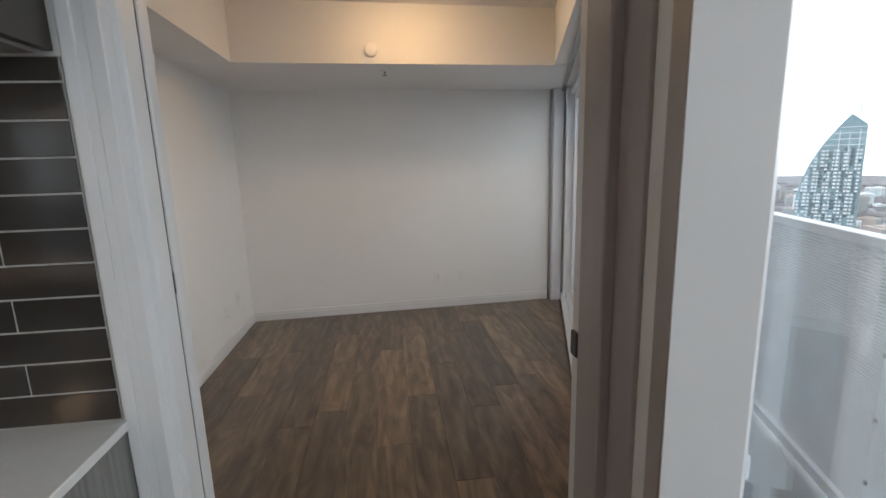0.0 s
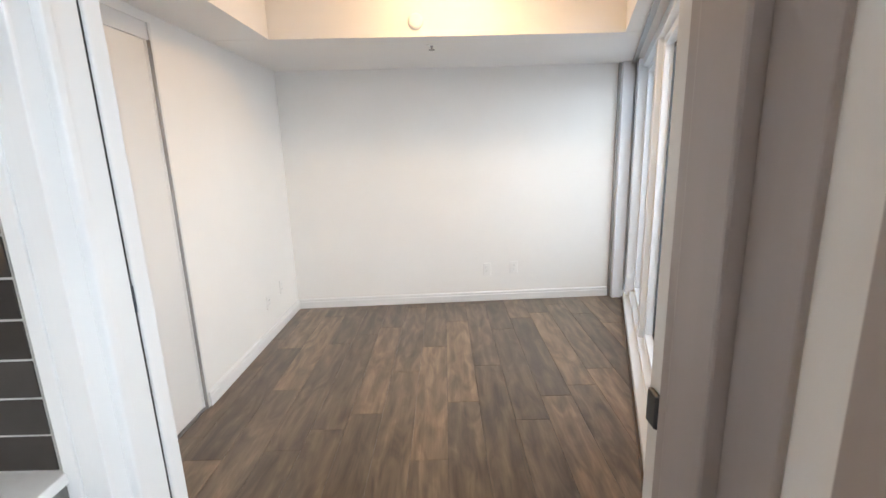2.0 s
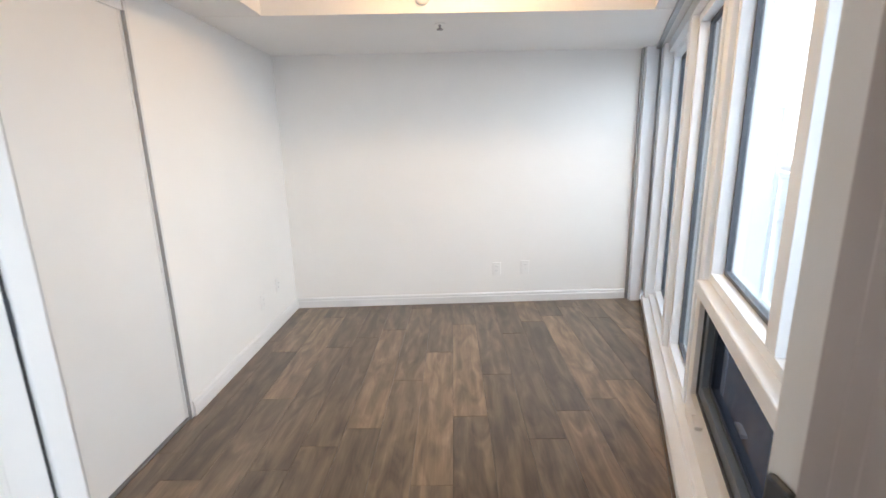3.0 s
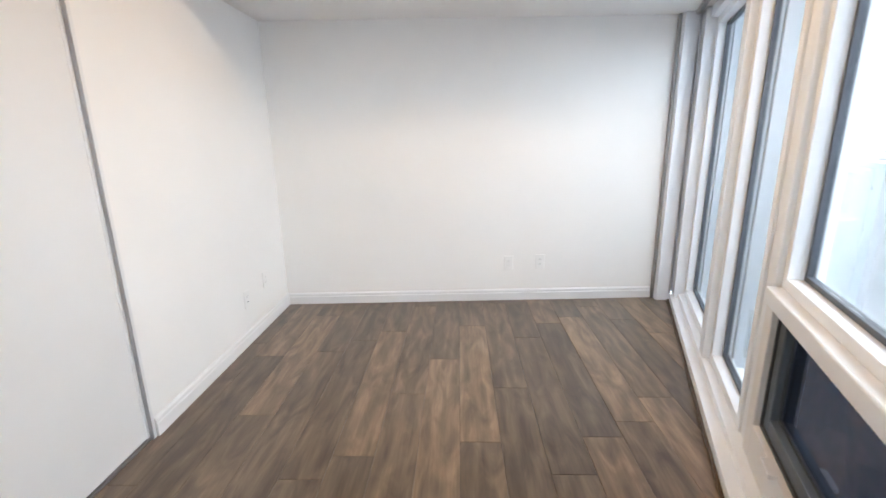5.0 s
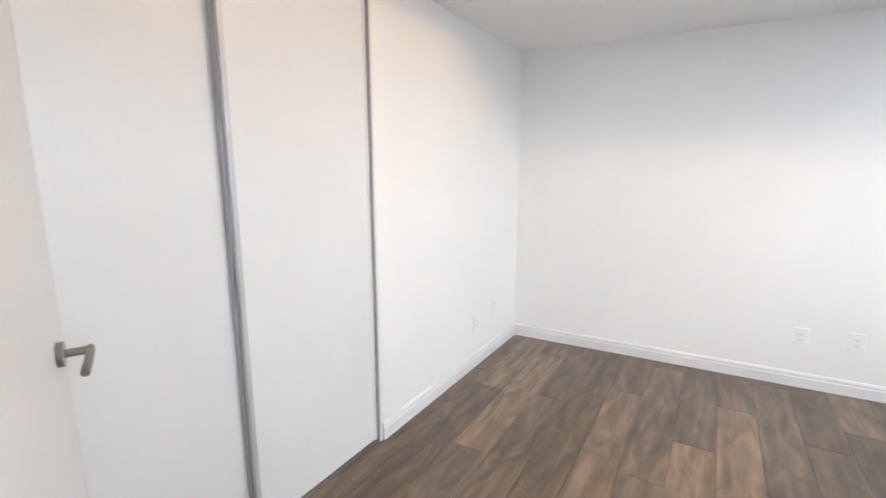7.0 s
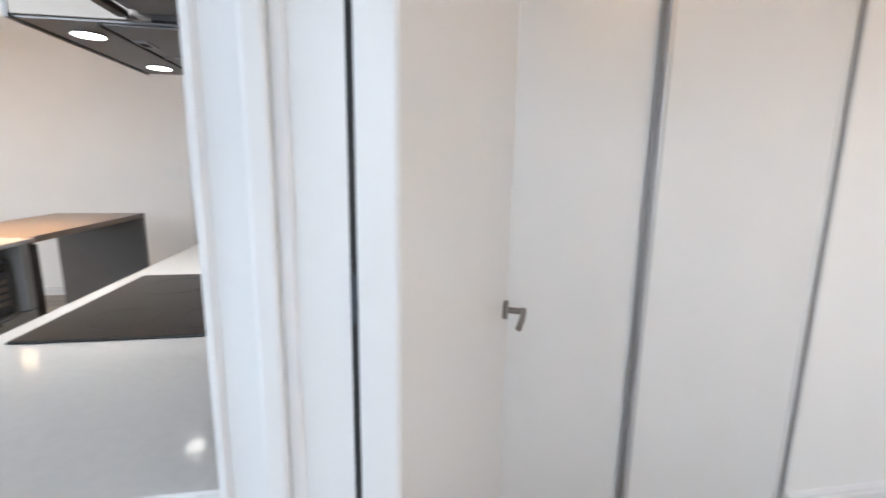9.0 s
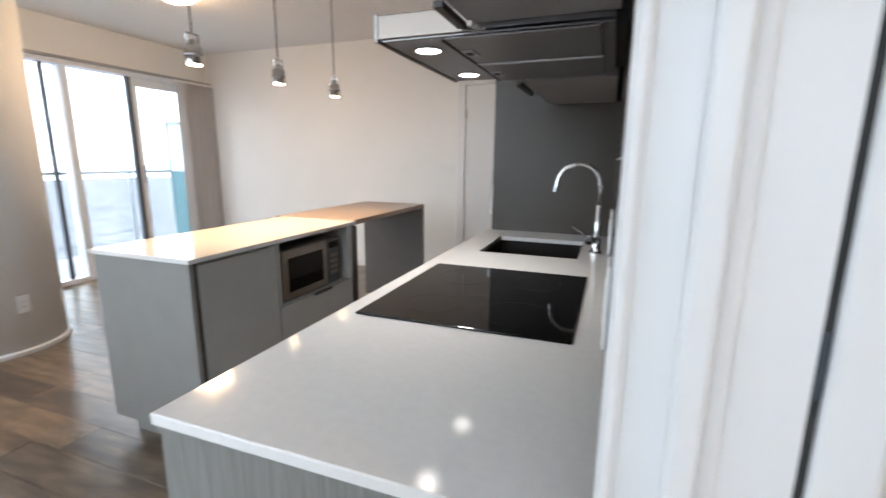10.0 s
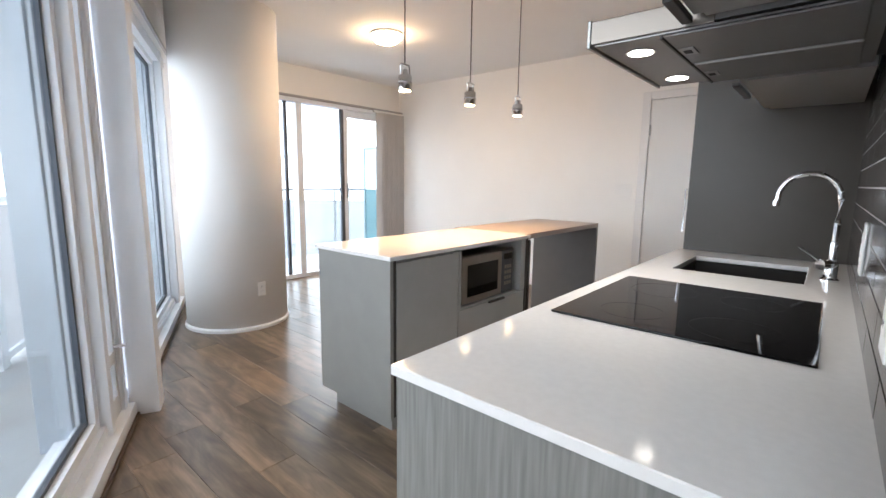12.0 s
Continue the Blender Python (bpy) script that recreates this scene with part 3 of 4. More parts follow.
# ---- wall plates ----
def plate(name, label, cat, m, w=.07, h=.115, kind="outlet"):
    t = thing(name, label, cat, m)
    part("cover", B(-w / 2, w / 2, -.006, 0, -h / 2, h / 2, bevel=.003), PLASTIC, t)
    if kind == "outlet":
        f = part("socket", B(-.017, .017, -.008, -.006, -.034, .034, bevel=.001), PLASTIC, t)
        for z in (-.018, .018):
            for x in (-.006, .006):
                part("slot", B(x - .0012, x + .0012, -.0086, -.008, z - .004, z + .004), GASKET, f)
    else:
        n = max(1, round(w / .046))
        for i in range(n):
            x = (i - (n - 1) / 2) * .046
            part("rocker", B(x - .016, x + .016, -.009, -.006, -.033, .033, bevel=.002), PLASTIC, t)
    return t


wm = run(BL, BR)[0]
plate("wall_outlet", "white double outlet low on the back wall", "outlet", wm @ pose(1.766, 0, .305))
plate("wall_outlet", "white double outlet low on the back wall", "outlet", wm @ pose(2.014, 0, .315))
plate("data_outlet", "small white data plate low on the side wall", "outlet", pose(0, 2.672, .292, 0, 0, 90), .07, .115)
plate("wall_outlet", "white outlet low on the side wall", "outlet", pose(0, 2.96, .33, 0, 0, 90))
plate("wall_outlet", "white outlet on the round column", "outlet", pose(-.453 + .412 * math.cos(1.60), -3.98 + .412 * math.sin(1.60), .34, 0, 0, math.degrees(1.60) + 90))
plate("light_switch", "white triple rocker switch beside the hall door", "switch", pose(FARX, -1.72, 1.18, 0, 0, 90), .165, .115, "switch")

# ceiling fittings in the bedroom
smoke = thing("smoke_detector", "round white detector on the bedroom bulkhead", "detector", pose(1.245, 2.323, 2.165, 90, 0, 3))
part("base", lathe(bmesh.new(), [(.045, 0), (.045, .012), (.038, .02), (.03, .022)], 32), PLASTIC, smoke, smooth=True)
spr = thing("sprinkler", "white concealed sprinkler in the bedroom soffit", "sprinkler", pose(1.333, 2.556, SOFFIT))
part("plate", lathe(bmesh.new(), [(.035, 0), (.035, -.004), (.03, -.006)][::-1], 24), PLASTIC, spr)
part("head", lathe(bmesh.new(), [(.004, -.036), (.020, -.034), (.020, -.029), (.006, -.026), (.009, -.006)], 16), GREYMETAL, spr)


def dome_lamp(loc, label, lit):
    t = thing("ceiling_lamp", label, "lamp", pose(*loc), group="dome ceiling lamps")
    part("base", lathe(bmesh.new(), [(.15, -.02), (.155, -.018), (.155, 0)], 40), PLASTIC, t, smooth=True)
    part("shade", lathe(bmesh.new(), [(.012, -.095), (.06, -.09), (.10, -.075), (.13, -.05), (.145, -.021)], 40), lit, t, "glowing warm glass dome", smooth=True)
    return t


dome_lamp((-1.70, -3.38, CEIL_H), "warm glowing dome lamp on the living room ceiling", LIVGLOW)
dome_lamp((1.50, 1.78, TRAY), "warm glowing dome lamp on the bedroom ceiling", WARMGLOW)

# ---- kitchen counter ----
CT = .92
base = thing("base_cabinet", "grey grained laminate base cabinet under the counter", "cabinet")
part("end_panel", B(.745, .772, -.622, .014, 0, CT - .021), GRAINLAM, base, "vertical grained grey end panel")
part("body", B(-1.19, .735, -.575, -.004, .10, .74), GREYLAM, base)
part("toe_kick", B(-1.19, .735, -.52, -.50, 0, .10), CHARCOAL, base)
for i, x in enumerate((-1.185, -.70, -.21, .27)):
    d = part("door", B(x + .002, x + .46, -.597, -.577, .105, CT - .055, bevel=.0015), LIGHTLAM, base)
bm = bmesh.new()
SX0, SX1, SY0, SY1 = -.995, -.585, -.508, -.108
CX0, CX1 = -1.195, .780
gx, gy = (CX0, SX0, SX1, CX1), (-.630, SY0, SY1, .016)
grid = [[bm.verts.new((x, y, CT)) for y in gy] for x in gx]
for i in range(3):
    for j in range(3):
        if (i, j) != (1, 1):
            bm.faces.new((grid[i][j], grid[i + 1][j], grid[i + 1][j + 1], grid[i][j + 1]))
down = bmesh.ops.extrude_face_region(bm, geom=bm.faces[:] + bm.edges[:])["geom"]
bmesh.ops.translate(bm, verts=[v for v in down if isinstance(v, bmesh.types.BMVert)], vec=(0, 0, -.02))
bmesh.ops.recalc_face_normals(bm, faces=bm.faces[:])
rim = [e for e in bm.edges if len(e.link_faces) == 2 and e.calc_face_angle() > 1]
bmesh.ops.bevel(bm, geom=rim, offset=.002, segments=1, affect="EDGES")
ctop = tagged(part("countertop", bm, QUARTZ), "polished white quartz kitchen countertop with sink cut-out", "countertop")
sink = thing("kitchen_sink", "dark steel undermount sink in the white counter", "sink")
bm = bmesh.new()
box(bm, SX0 - .012, SX0, SY0, SY1, CT - .17, CT - .021)
box(bm, SX1, SX1 + .012, SY0, SY1, CT - .17, CT - .021)
box(bm, SX0 - .012, SX1 + .012, SY0 - .012, SY0, CT - .17, CT - .021)
box(bm, SX0 - .012, SX1 + .012, SY1, SY1 + .012, CT - .17, CT - .021)
box(bm, SX0 - .012, SX1 + .012, SY0 - .012, SY1 + .012, CT - .178, CT - .17)
part("bowl", bm, SINKM, sink)
part("drain", lathe(bmesh.new(), [(.035, 0), (.035, .003), (.02, .004)], 24, Matrix.Translation((-.8, -.3, CT - .17))), CHROME, sink)

hob = thing("cooktop", "black ceramic glass cooktop set in the counter", "cooktop")
part("glass", B(-.29, .285, -.575, -.055, CT + .0005, CT + .006, bevel=.002), BLACKGLASS, hob)
for x, y, r in ((-.14, -.20, .075), (-.14, -.42, .09), (.15, -.20, .09), (.15, -.42, .075)):
    bm = bmesh.new()
    tube(bm, [(x + r * math.cos(a), y + r * math.sin(a), CT + .0056) for a in (i * math.pi / 24 for i in range(49))], .0008, 6)
    part("ring", bm, RING, hob)

faucet = thing("kitchen_faucet", "tall chrome gooseneck kitchen faucet behind the sink", "faucet", pose(-.72, -.045, CT))
part("base", lathe(bmesh.new(), [(.026, 0), (.026, .006), (.019, .012), (.019, .058), (.014, .066), (.011, .07), (.011, .13), (.0095, .134)], 32), CHROME, faucet, smooth=True)
pts = [(0, 0, .07), (0, 0, .20), (0, 0, .28)]
R = .085
for i in range(1, 15):
    a = math.pi * i / 14 * 1.02
    pts.append((0, -R + R * math.cos(a), .28 + R * math.sin(a)))
pts += [(0, -2 * R - .003, .264)]
part("spout", tube(bmesh.new(), pts, .0092, 16), CHROME, faucet, smooth=True)
part("nozzle", cyl(bmesh.new(), (0, -2 * R - .003, .27), (0, -2 * R - .004, .25), .0108), CHROME, faucet, smooth=True)
hd = part("handle", cyl(bmesh.new(), (.010, -.010, .058), (.032, -.030, .058), .018), CHROME, faucet, smooth=True)
part("lever", cyl(bmesh.new(), (.026, -.030, .066), (.040, -.092, .112), .0045, .0035), CHROME, hd, smooth=True)

# outlets on the tiles
for x, z in ((.49, 1.085), (-.22, 1.09)):
    plate("kitchen_outlet", "white double outlet on the dark tiled backsplash", "outlet", pose(x, .0065, z), .078, .128)

# tall cabinet, charcoal
tall = thing("tall_cabinet", "charcoal laminate tall cabinet at the end of the counter", "cabinet")
part("side_panel", B(-1.215, -1.197, -.61, .017, 0, 2.35), WARMCHAR, tall)
part("body", B(-1.83, -1.217, -.585, .017, .1, 2.35), CHARCOAL, tall)
dr = part("door", B(-1.828, -1.219, -.606, -.587, .11, 2.34, bevel=.0015), LIGHTLAM, tall)
part("handle", tube(bmesh.new(), [(-1.26, -.607, 1.0), (-1.26, -.635, 1.0), (-1.26, -.635, 1.22), (-1.26, -.607, 1.22)], .006), CHROME, dr)

# upper cabinets
UB, UF = 1.60, -.335


def upper(x0, x1, zb, bar, pull=.155):
    u = thing("upper_cabinet", "grey laminate wall cabinet with a dark door edge profile", "cabinet", group="upper cabinets")
    part("body", B(x0, x1, UF + .02, -.012, zb, 2.35), UNDERLAM, u)
    d = part("door", B(x0 + .002, x1 - .002, UF - .004, UF + .018, zb + .006, 2.345, bevel=.0015), GREYLAM, u)
    part("edge_pull", B(x0 + bar, x0 + bar + pull, UF - .026, UF - .0045, zb - .010, zb + .004, bevel=.002), DARKEDGE, d, "dark L-shaped finger pull")
    return u


u1 = upper(.155, .745, 1.600, .0)
part("end_panel", B(.7455, .763, UF - .004, .004, 1.606, 2.35, bevel=.0015), CHARCOAL, u1, "charcoal end panel")
upper(-.47, .145, 1.650, .46)
upper(-1.19, -.48, 1.575, .40, .275)

hood = thing("range_hood", "stainless slide-out range hood with two round lights", "hood")
part("body", B(-.467, .142, -.30, -.022, 1.592, 1.641), HOODM, hood)
part("visor", B(-.467, .142, -.575, -.30, 1.588, 1.643, bevel=.002), MWSTEEL, hood)
part("front_rim", B(-.47, .145, -.583, -.574, 1.580, 1.646, bevel=.002), STEEL, hood)
part("underside", B(-.46, .135, -.565, -.022, 1.5835, 1.5878), HOODM, hood)
# dark box paints the shade between hood and wall
part("back_gap_shade", B(-.46, .135, -.022, .004, 1.60, 1.641), SHADEFILL, hood)
for x0, x1 in ((-.457, -.168), (-.156, .132)):
    f = part("filter", B(x0, x1, -.405, -.05, 1.577, 1.5834, bevel=.003), HOODM, hood)
    part("filter_rim", B(x0, x1, -.412, -.406, 1.574, 1.5834, bevel=.001), DARKEDGE, f)
    xm = (x0 + x1) / 2
    ft = part("filter_latch", B(xm - .032, xm + .032, -.40, -.365, 1.5735, 1.5769, bevel=.001), STEEL, f)
    # recess shade as a dark plate on the latch
    part("latch_recess_shade", B(xm - .016, xm + .016, -.392, -.374, 1.5725, 1.5734), SHADEFILL, ft)
part("ridge", B(-.168, -.156, -.40, -.05, 1.572, 1.5834, bevel=.003), STEEL, hood)
for x in (.026, -.338):
    lg = part("light", lathe(bmesh.new(), [(.030, 0), (.036, 0), (.036, .004)], 32, Matrix.Translation((x, -.487, 1.5792))), CHROME, hood)
    part("lens", lathe(bmesh.new(), [(.031, 0), (.031, .003)], 32, Matrix.Translation((x, -.487, 1.5785))), HOODGLOW, lg)

# ---- island with bar table ----
isl = thing("kitchen_island", "grey laminate island with white quartz top and microwave niche", "island")
IY0, IY1 = -2.12, -1.552
IX0, IX1 = -1.295, -.065
IT = .90
part("end_panel", B(IX1 - .02, IX1, IY0, IY1 - .004, .10, IT - .021), GREYLAM, isl)
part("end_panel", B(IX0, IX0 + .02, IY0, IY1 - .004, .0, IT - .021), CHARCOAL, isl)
part("toe_kick", B(IX0 + .02, IX1 - .06, IY0 + .05, IY1 - .06, 0, .10), GREYLAM, isl)
part("back_panel", B(IX0 + .02, IX1 - .02, IY0, IY0 + .02, .10, IT - .021), GREYLAM, isl)
part("carcass", B(-.575, IX1 - .021, IY0 + .02, IY1 - .03, .10, IT - .021), GREYLAM, isl)
# solid dark strip paints the shade between door and end panel
part("shadow_gap", B(IX1 - .045, IX1 - .021, IY1 - .03, IY1 - .012, .10, IT - .021), DARKEDGE, isl)
d1 = part("door", B(-.57, -.112, IY1 - .028, IY1 - .008, .105, IT - .036, bevel=.0015), LIGHTLAM, isl)
part("edge_pull", B(-.57, -.50, IY1 - .012, IY1 + .006, IT - .036, IT - .028, bevel=.001), GREYMETAL, d1)
bm = bmesh.new()
box(bm, IX0 + .021, -.576, IY0 + .03, IY1 - .03, .10, .535)
box(bm, IX0 + .021, IX0 + .075, IY0 + .03, IY1 - .008, .535, IT - .021)
box(bm, -.594, -.576, IY0 + .03, IY1 - .008, .535, IT - .021)
box(bm, IX0 + .075, -.594, IY0 + .03, IY1 - .008, .872, IT - .021)
part("niche", bm, LIGHTLAM, isl, "light grey open microwave niche")
d2 = part("drawer", B(IX0 + .023, -.576, IY1 - .028, IY1 - .008, .105, .53, bevel=.0015), LIGHTLAM, isl)
part("edge_pull", B(-1.02, -.86, IY1 - .010, IY1 + .006, .522, .534, bevel=.001), DARKEDGE, d2)
tagged(part("island_top", B(IX0 - .005, IX1 + .012, IY0 - .015, IY1 + .012, IT - .02, IT, bevel=.0025), QUARTZ), "thin polished white quartz island top", "countertop")

mw = thing("microwave", "stainless microwave oven in the island niche", "microwave", pose(0, 0, .536))
part("body", B(-1.165, -.63, IY0 + .15, IY1 - .05, .006, .285, bevel=.006), MWSTEEL, mw)
part("door", B(-1.03, -.632, IY1 - .052, IY1 - .03, .010, .283, bevel=.005), MWSTEEL, mw)
part("window", B(-.985, -.68, IY1 - .0305, IY1 - .0285, .05, .235), BLACKGLASS, mw)
cp = part("control_panel", B(-1.165, -1.032, IY1 - .052, IY1 - .032, .010, .283, bevel=.005), BLACKF, mw)
part("display", B(-1.145, -1.055, IY1 - .033, IY1 - .0305, .225, .262), BLACKGLASS, cp)
for i in range(4):
    for j in range(3):
        part("button", B(-1.138 + j * .027, -1.118 + j * .027, IY1 - .033, IY1 - .031, .06 + i * .035, .082 + i * .035, bevel=.002), MWSTEEL, cp)
for x in (-1.12, -.68):
    part("foot", cyl(bmesh.new(), (x, IY1 - .1, 0), (x, IY1 - .1, .008), .012), GASKET, mw)

bar = thing("bar_table", "taupe laminate bar table extending the island", "table")
part("tabletop", B(-2.535, IX0 - .008, -2.19, IY1 - .030, IT - .036, IT - .001, bevel=.002), TABLEW, bar)
part("end_leg", B(-2.535, -2.50, -2.19, IY1 - .030, 0, IT - .0365, bevel=.002), LEGLAM, bar, "dark grey slab end leg")
part("support", B(IX0 - .03, IX0 - .008, -2.19, IY1 - .0, 0, IT - .0365), CHARCOAL, bar)

# ---- pendants ----


def pendant(x):
    t = thing("pendant_lamp", "small chrome pendant lamp on a thin cord above the island", "lamp", pose(x, -1.862, 0), group="pendants over the island")
    z = 1.716
    part("canopy", lathe(bmesh.new(), [(.045, CEIL_H - .025), (.05, CEIL_H - .02), (.05, CEIL_H - .0)], 32), CHROME, t, smooth=True)
    part("cord", cyl(bmesh.new(), (0, 0, z + .136), (0, 0, CEIL_H - .02), .0036, seg=10), CORD, t)
    part("yoke", tube(bmesh.new(), [(-.033, 0, z + .060), (-.033, 0, z + .130), (-.028, 0, z + .138), (.028, 0, z + .138), (.033, 0, z + .130), (.033, 0, z + .060)], .0046, 8), PCHROME, t)
    h = part("head", lathe(bmesh.new(), [(.033, z + .004), (.037, z + .006), (.037, z + .078), (.034, z + .083), (.016, z + .085), (.013, z + .112), (.006, z + .116)], 32), PCHROME, t, smooth=True)
    part("collar", lathe(bmesh.new(), [(.0375, z + .040), (.039, z + .042), (.039, z + .047), (.0375, z + .049)], 32), GREYMETAL, h)
    part("lens", lathe(bmesh.new(), [(.031, z), (.031, z + .0039)], 24), SPOTGLOW, h, "glowing warm lens")
    l = bpy.data.lights.new("spot_beam", "SPOT")
    l.energy, l.color, l.spot_size, l.spot_blend, l.shadow_soft_size = 38, (1, .60, .27), radians(96), .9, .022
    o = new("spot_beam", l)
    o.parent = t
    o.location = (0, 0, z - .006)
    return t


for x in (-.458, -1.03, -1.594):
    pendant(x)
for x in (.026, -.338):
    l = bpy.data.lights.new("hood_beam", "SPOT")
    l.energy, l.color, l.spot_size, l.spot_blend, l.shadow_soft_size = 8, (1, .93, .84), radians(110), .9, .03
    o = new("hood_beam", l)
    o.location = (x, -.487, 1.570)
    o.parent = hood

# ---- balcony and view ----
struct("ground_balcony_slab", prism(bmesh.new(), [livp(-1.2, .2), livp(5.0, .2), bedp(3.2, .2), bedp(3.2, 1.05), livp(5.0, 1.05), livp(-1.2, 1.05), (-4.5, -7.0), (-4.5, SLY - .13), (-.5, SLY - .13)], -.2, -.06), CONC, "grey concrete balcony floor")
# assumed slab overhead, out of view, added to hold back the high sky light
struct("ceiling_balcony_above", prism(bmesh.new(), [livp(-1.2, .22), livp(5.3, .22), bedp(3.2, .22), bedp(3.2, 1.1), livp(5.0, 1.1), livp(-1.2, 1.1)], 2.66, 2.86), CONC, "unseen grey concrete slab added over the balcony to cut high sky light")
rail = thing("balcony_railing", "white perforated metal balcony railing with posts", "railing")


def rail_run(p, q, n):
    m, L = run(p, q)
    t = new("rail_section")
    t.parent = rail
    t.matrix_world = m
    part("top_rail", B(0, L, -.035, .035, 1.06, 1.10, bevel=.004), ALU, t)
    part("bottom_rail", B(0, L, -.02, .02, -.02, .03, bevel=.003), ALU, t)
    for i in range(n + 1):
        x = L * i / n
        part("post", B(x - .055, x + .055, -.03, .03, -.06, 1.06, bevel=.003), ALU, t)
        for z in (.2, .45, .7, .95):
            part("bolt", cyl(bmesh.new(), (x - .045, -.03, z), (x - .045, -.037, z), .009, seg=10), GREYMETAL, t)
        if i < n:
            part("perforated_panel", B(x + .055, L / n * (i + 1) - .055, .006, .010, .03, 1.06), PERF, t)


rail_run(bedp(3.2, .98), livp(5.0, .98), 4)
rail_run(livp(5.0, .98), livp(-1.2, .98), 5)
glassrail = thing("glass_railing", "balcony glass railing with a thin top rail", "railing")
part("top_rail", B(-4.5, -.9, -6.53, -6.49, 1.06, 1.10), GREYMETAL, glassrail)
for i in range(3):
    g = part("panel", B(-4.5 + i * 1.2, -3.32 + i * 1.2, -6.515, -6.505, .0, 1.05), GLASS, glassrail)
    g.visible_shadow = False
    part("post", B(-3.32 + i * 1.2, -3.30 + i * 1.2, -6.53, -6.49, -.06, 1.06), GREYMETAL, glassrail)
div = thing("balcony_divider", "balcony divider of clear glass over frosted teal glass", "divider")
part("panel", B(-3.95, -3.94, -6.45, -5.24, .02, 1.08), FROST, div, "frosted teal lower glass")
g = part("upper_pane", B(-3.95, -3.94, -6.45, -5.24, 1.08, 1.78), PALEFROST, div, "pale frosted upper glass")
bm = bmesh.new()
box(bm, -3.97, -3.92, -6.48, -5.23, 1.78, 1.82)
box(bm, -3.97, -3.92, -6.48, -6.45, -.06, 1.78)
box(bm, -3.97, -3.92, -5.24, -5.22, -.06, 1.78)
part("frame", bm, FROSTFRAME, div, "blue-grey metal frame")
div2 = thing("balcony_divider", "pale frosted glass balcony divider on a white kerb", "divider", bedM)
part("panel", B(2.62, 2.632, .27, .93, .03, 1.585), PALEFROST, div2, "pale frosted glass")
part("top_rail", B(2.60, 2.652, .25, .95, 1.585, 1.62, bevel=.003), ALU, div2)
part("kerb", B(2.58, 2.67, .25, .95, -.06, .03, bevel=.004), ALU, div2)
for o in (.26, .94):
    part("post", B(2.60, 2.652, o - .015, o + .015, .03, 1.585, bevel=.003), ALU, div2)

GR = -225.0
HAZE = mat("distant_city_ground", (0.17, 0.17, 0.19), 0.9, vary=0.55, scale=0.02)
gb = struct("ground", B(-4900, 4900, -4900, 4900, GR - 1, GR), HAZE, "hazy far city ground seen from high up")

# ---- far city ----
TOWERG = mat("tower_glass", (0.20, 0.32, 0.36), 0.2, vary=0.25, scale=0.15)
DARKGLASS = mat("tower_dark_glass", (0.07, 0.12, 0.15), 0.15, vary=0.2, scale=0.3)
WOODS = mat("far_bare_woods", (0.10, 0.095, 0.105), 0.9, vary=0.4, scale=0.02)
SLAB = mat("tower_slab", (0.72, 0.76, 0.78), 0.6)
BRICKF = mat("far_masonry", (0.36, 0.31, 0.29), 0.8, vary=0.15, scale=0.1)
tower = thing("glass_tower", "pale teal glass tower with a curved sail-shaped top", "building", pose(356, 322, GR, 0, 0, -48))
W, D, H = 42.0, 24.0, 257.0
CURVE = 184.0
bm = bmesh.new()
prof = [(-W / 2, 0)]
for i in range(0, 13):
    a = i / 12
    prof.append((-W / 2 + 29 * a ** 2, CURVE + (H - CURVE) * a))
prof += [(W / 2 - 3, H - 9), (W / 2, 0)]
lo, hi = [bm.verts.new((x, 0, z)) for x, z in prof], [bm.verts.new((x, D, z)) for x, z in prof]
bm.faces.new(lo[::-1]), bm.faces.new(hi)
for i in range(len(prof)):
    j = (i + 1) % len(prof)
    bm.faces.new((lo[i], lo[j], hi[j], hi[i]))
bmesh.ops.recalc_face_normals(bm, faces=bm.faces)
part("body", bm, TOWERG, tower)


def edge_x(z):
    """The left edge of the tower's face at height z."""
    if z <= CURVE:
        return -W / 2
    a = min(1, (z - CURVE) / (H - CURVE))
    return -W / 2 + 29 * a ** 2


rnd = random.Random(4)
slabs, glazing = bmesh.new(), bmesh.new()
for k in range(48):
    z = 92 + k * 2.9
    if z > H - 24:
        break
    x = -W / 2 + .6
    c = 0
    while x < W / 2 - 4:
        w = (2.0, 1.3, 2.6, 1.6)[c % 4]
        if x > edge_x(z + 2) + .3:
            if (c + k // 6) % 3 and rnd.random() < .9:
                box(slabs, x, x + w * .85, -1.5, 0, z, z + 1.25)
            elif rnd.random() < .8:
                box(glazing, x, x + w * .8, -.35, 0, z + .3, z + 2.5)
        x += w + .35
        c += 1
tagged(part("balconies", slabs, SLAB, tower), kind="stuff")
tagged(part("glazing", glazing, DARKGLASS, tower), kind="stuff")
for k in range(4):
    z = H - 24 + k * 4.5
    part("crown_band", B(edge_x(z) + 1.2, W / 2 - 3.5, -.4, 0, z, z + .5), SLAB, tower)
for x in (2, 8, 14):
    part("crown_fin", B(x, x + .5, -.5, 0, H - 40, H - 12), SLAB, tower)
part("crane_mast", cyl(bmesh.new(), (13, 10, H - 8), (13, 10, H + 9), .5, .3, 8), SLAB, tower)
part("crane_jib", cyl(bmesh.new(), (13, 10, H + 3), (10, 10, H + 17), .4, .2, 8), SLAB, tower)


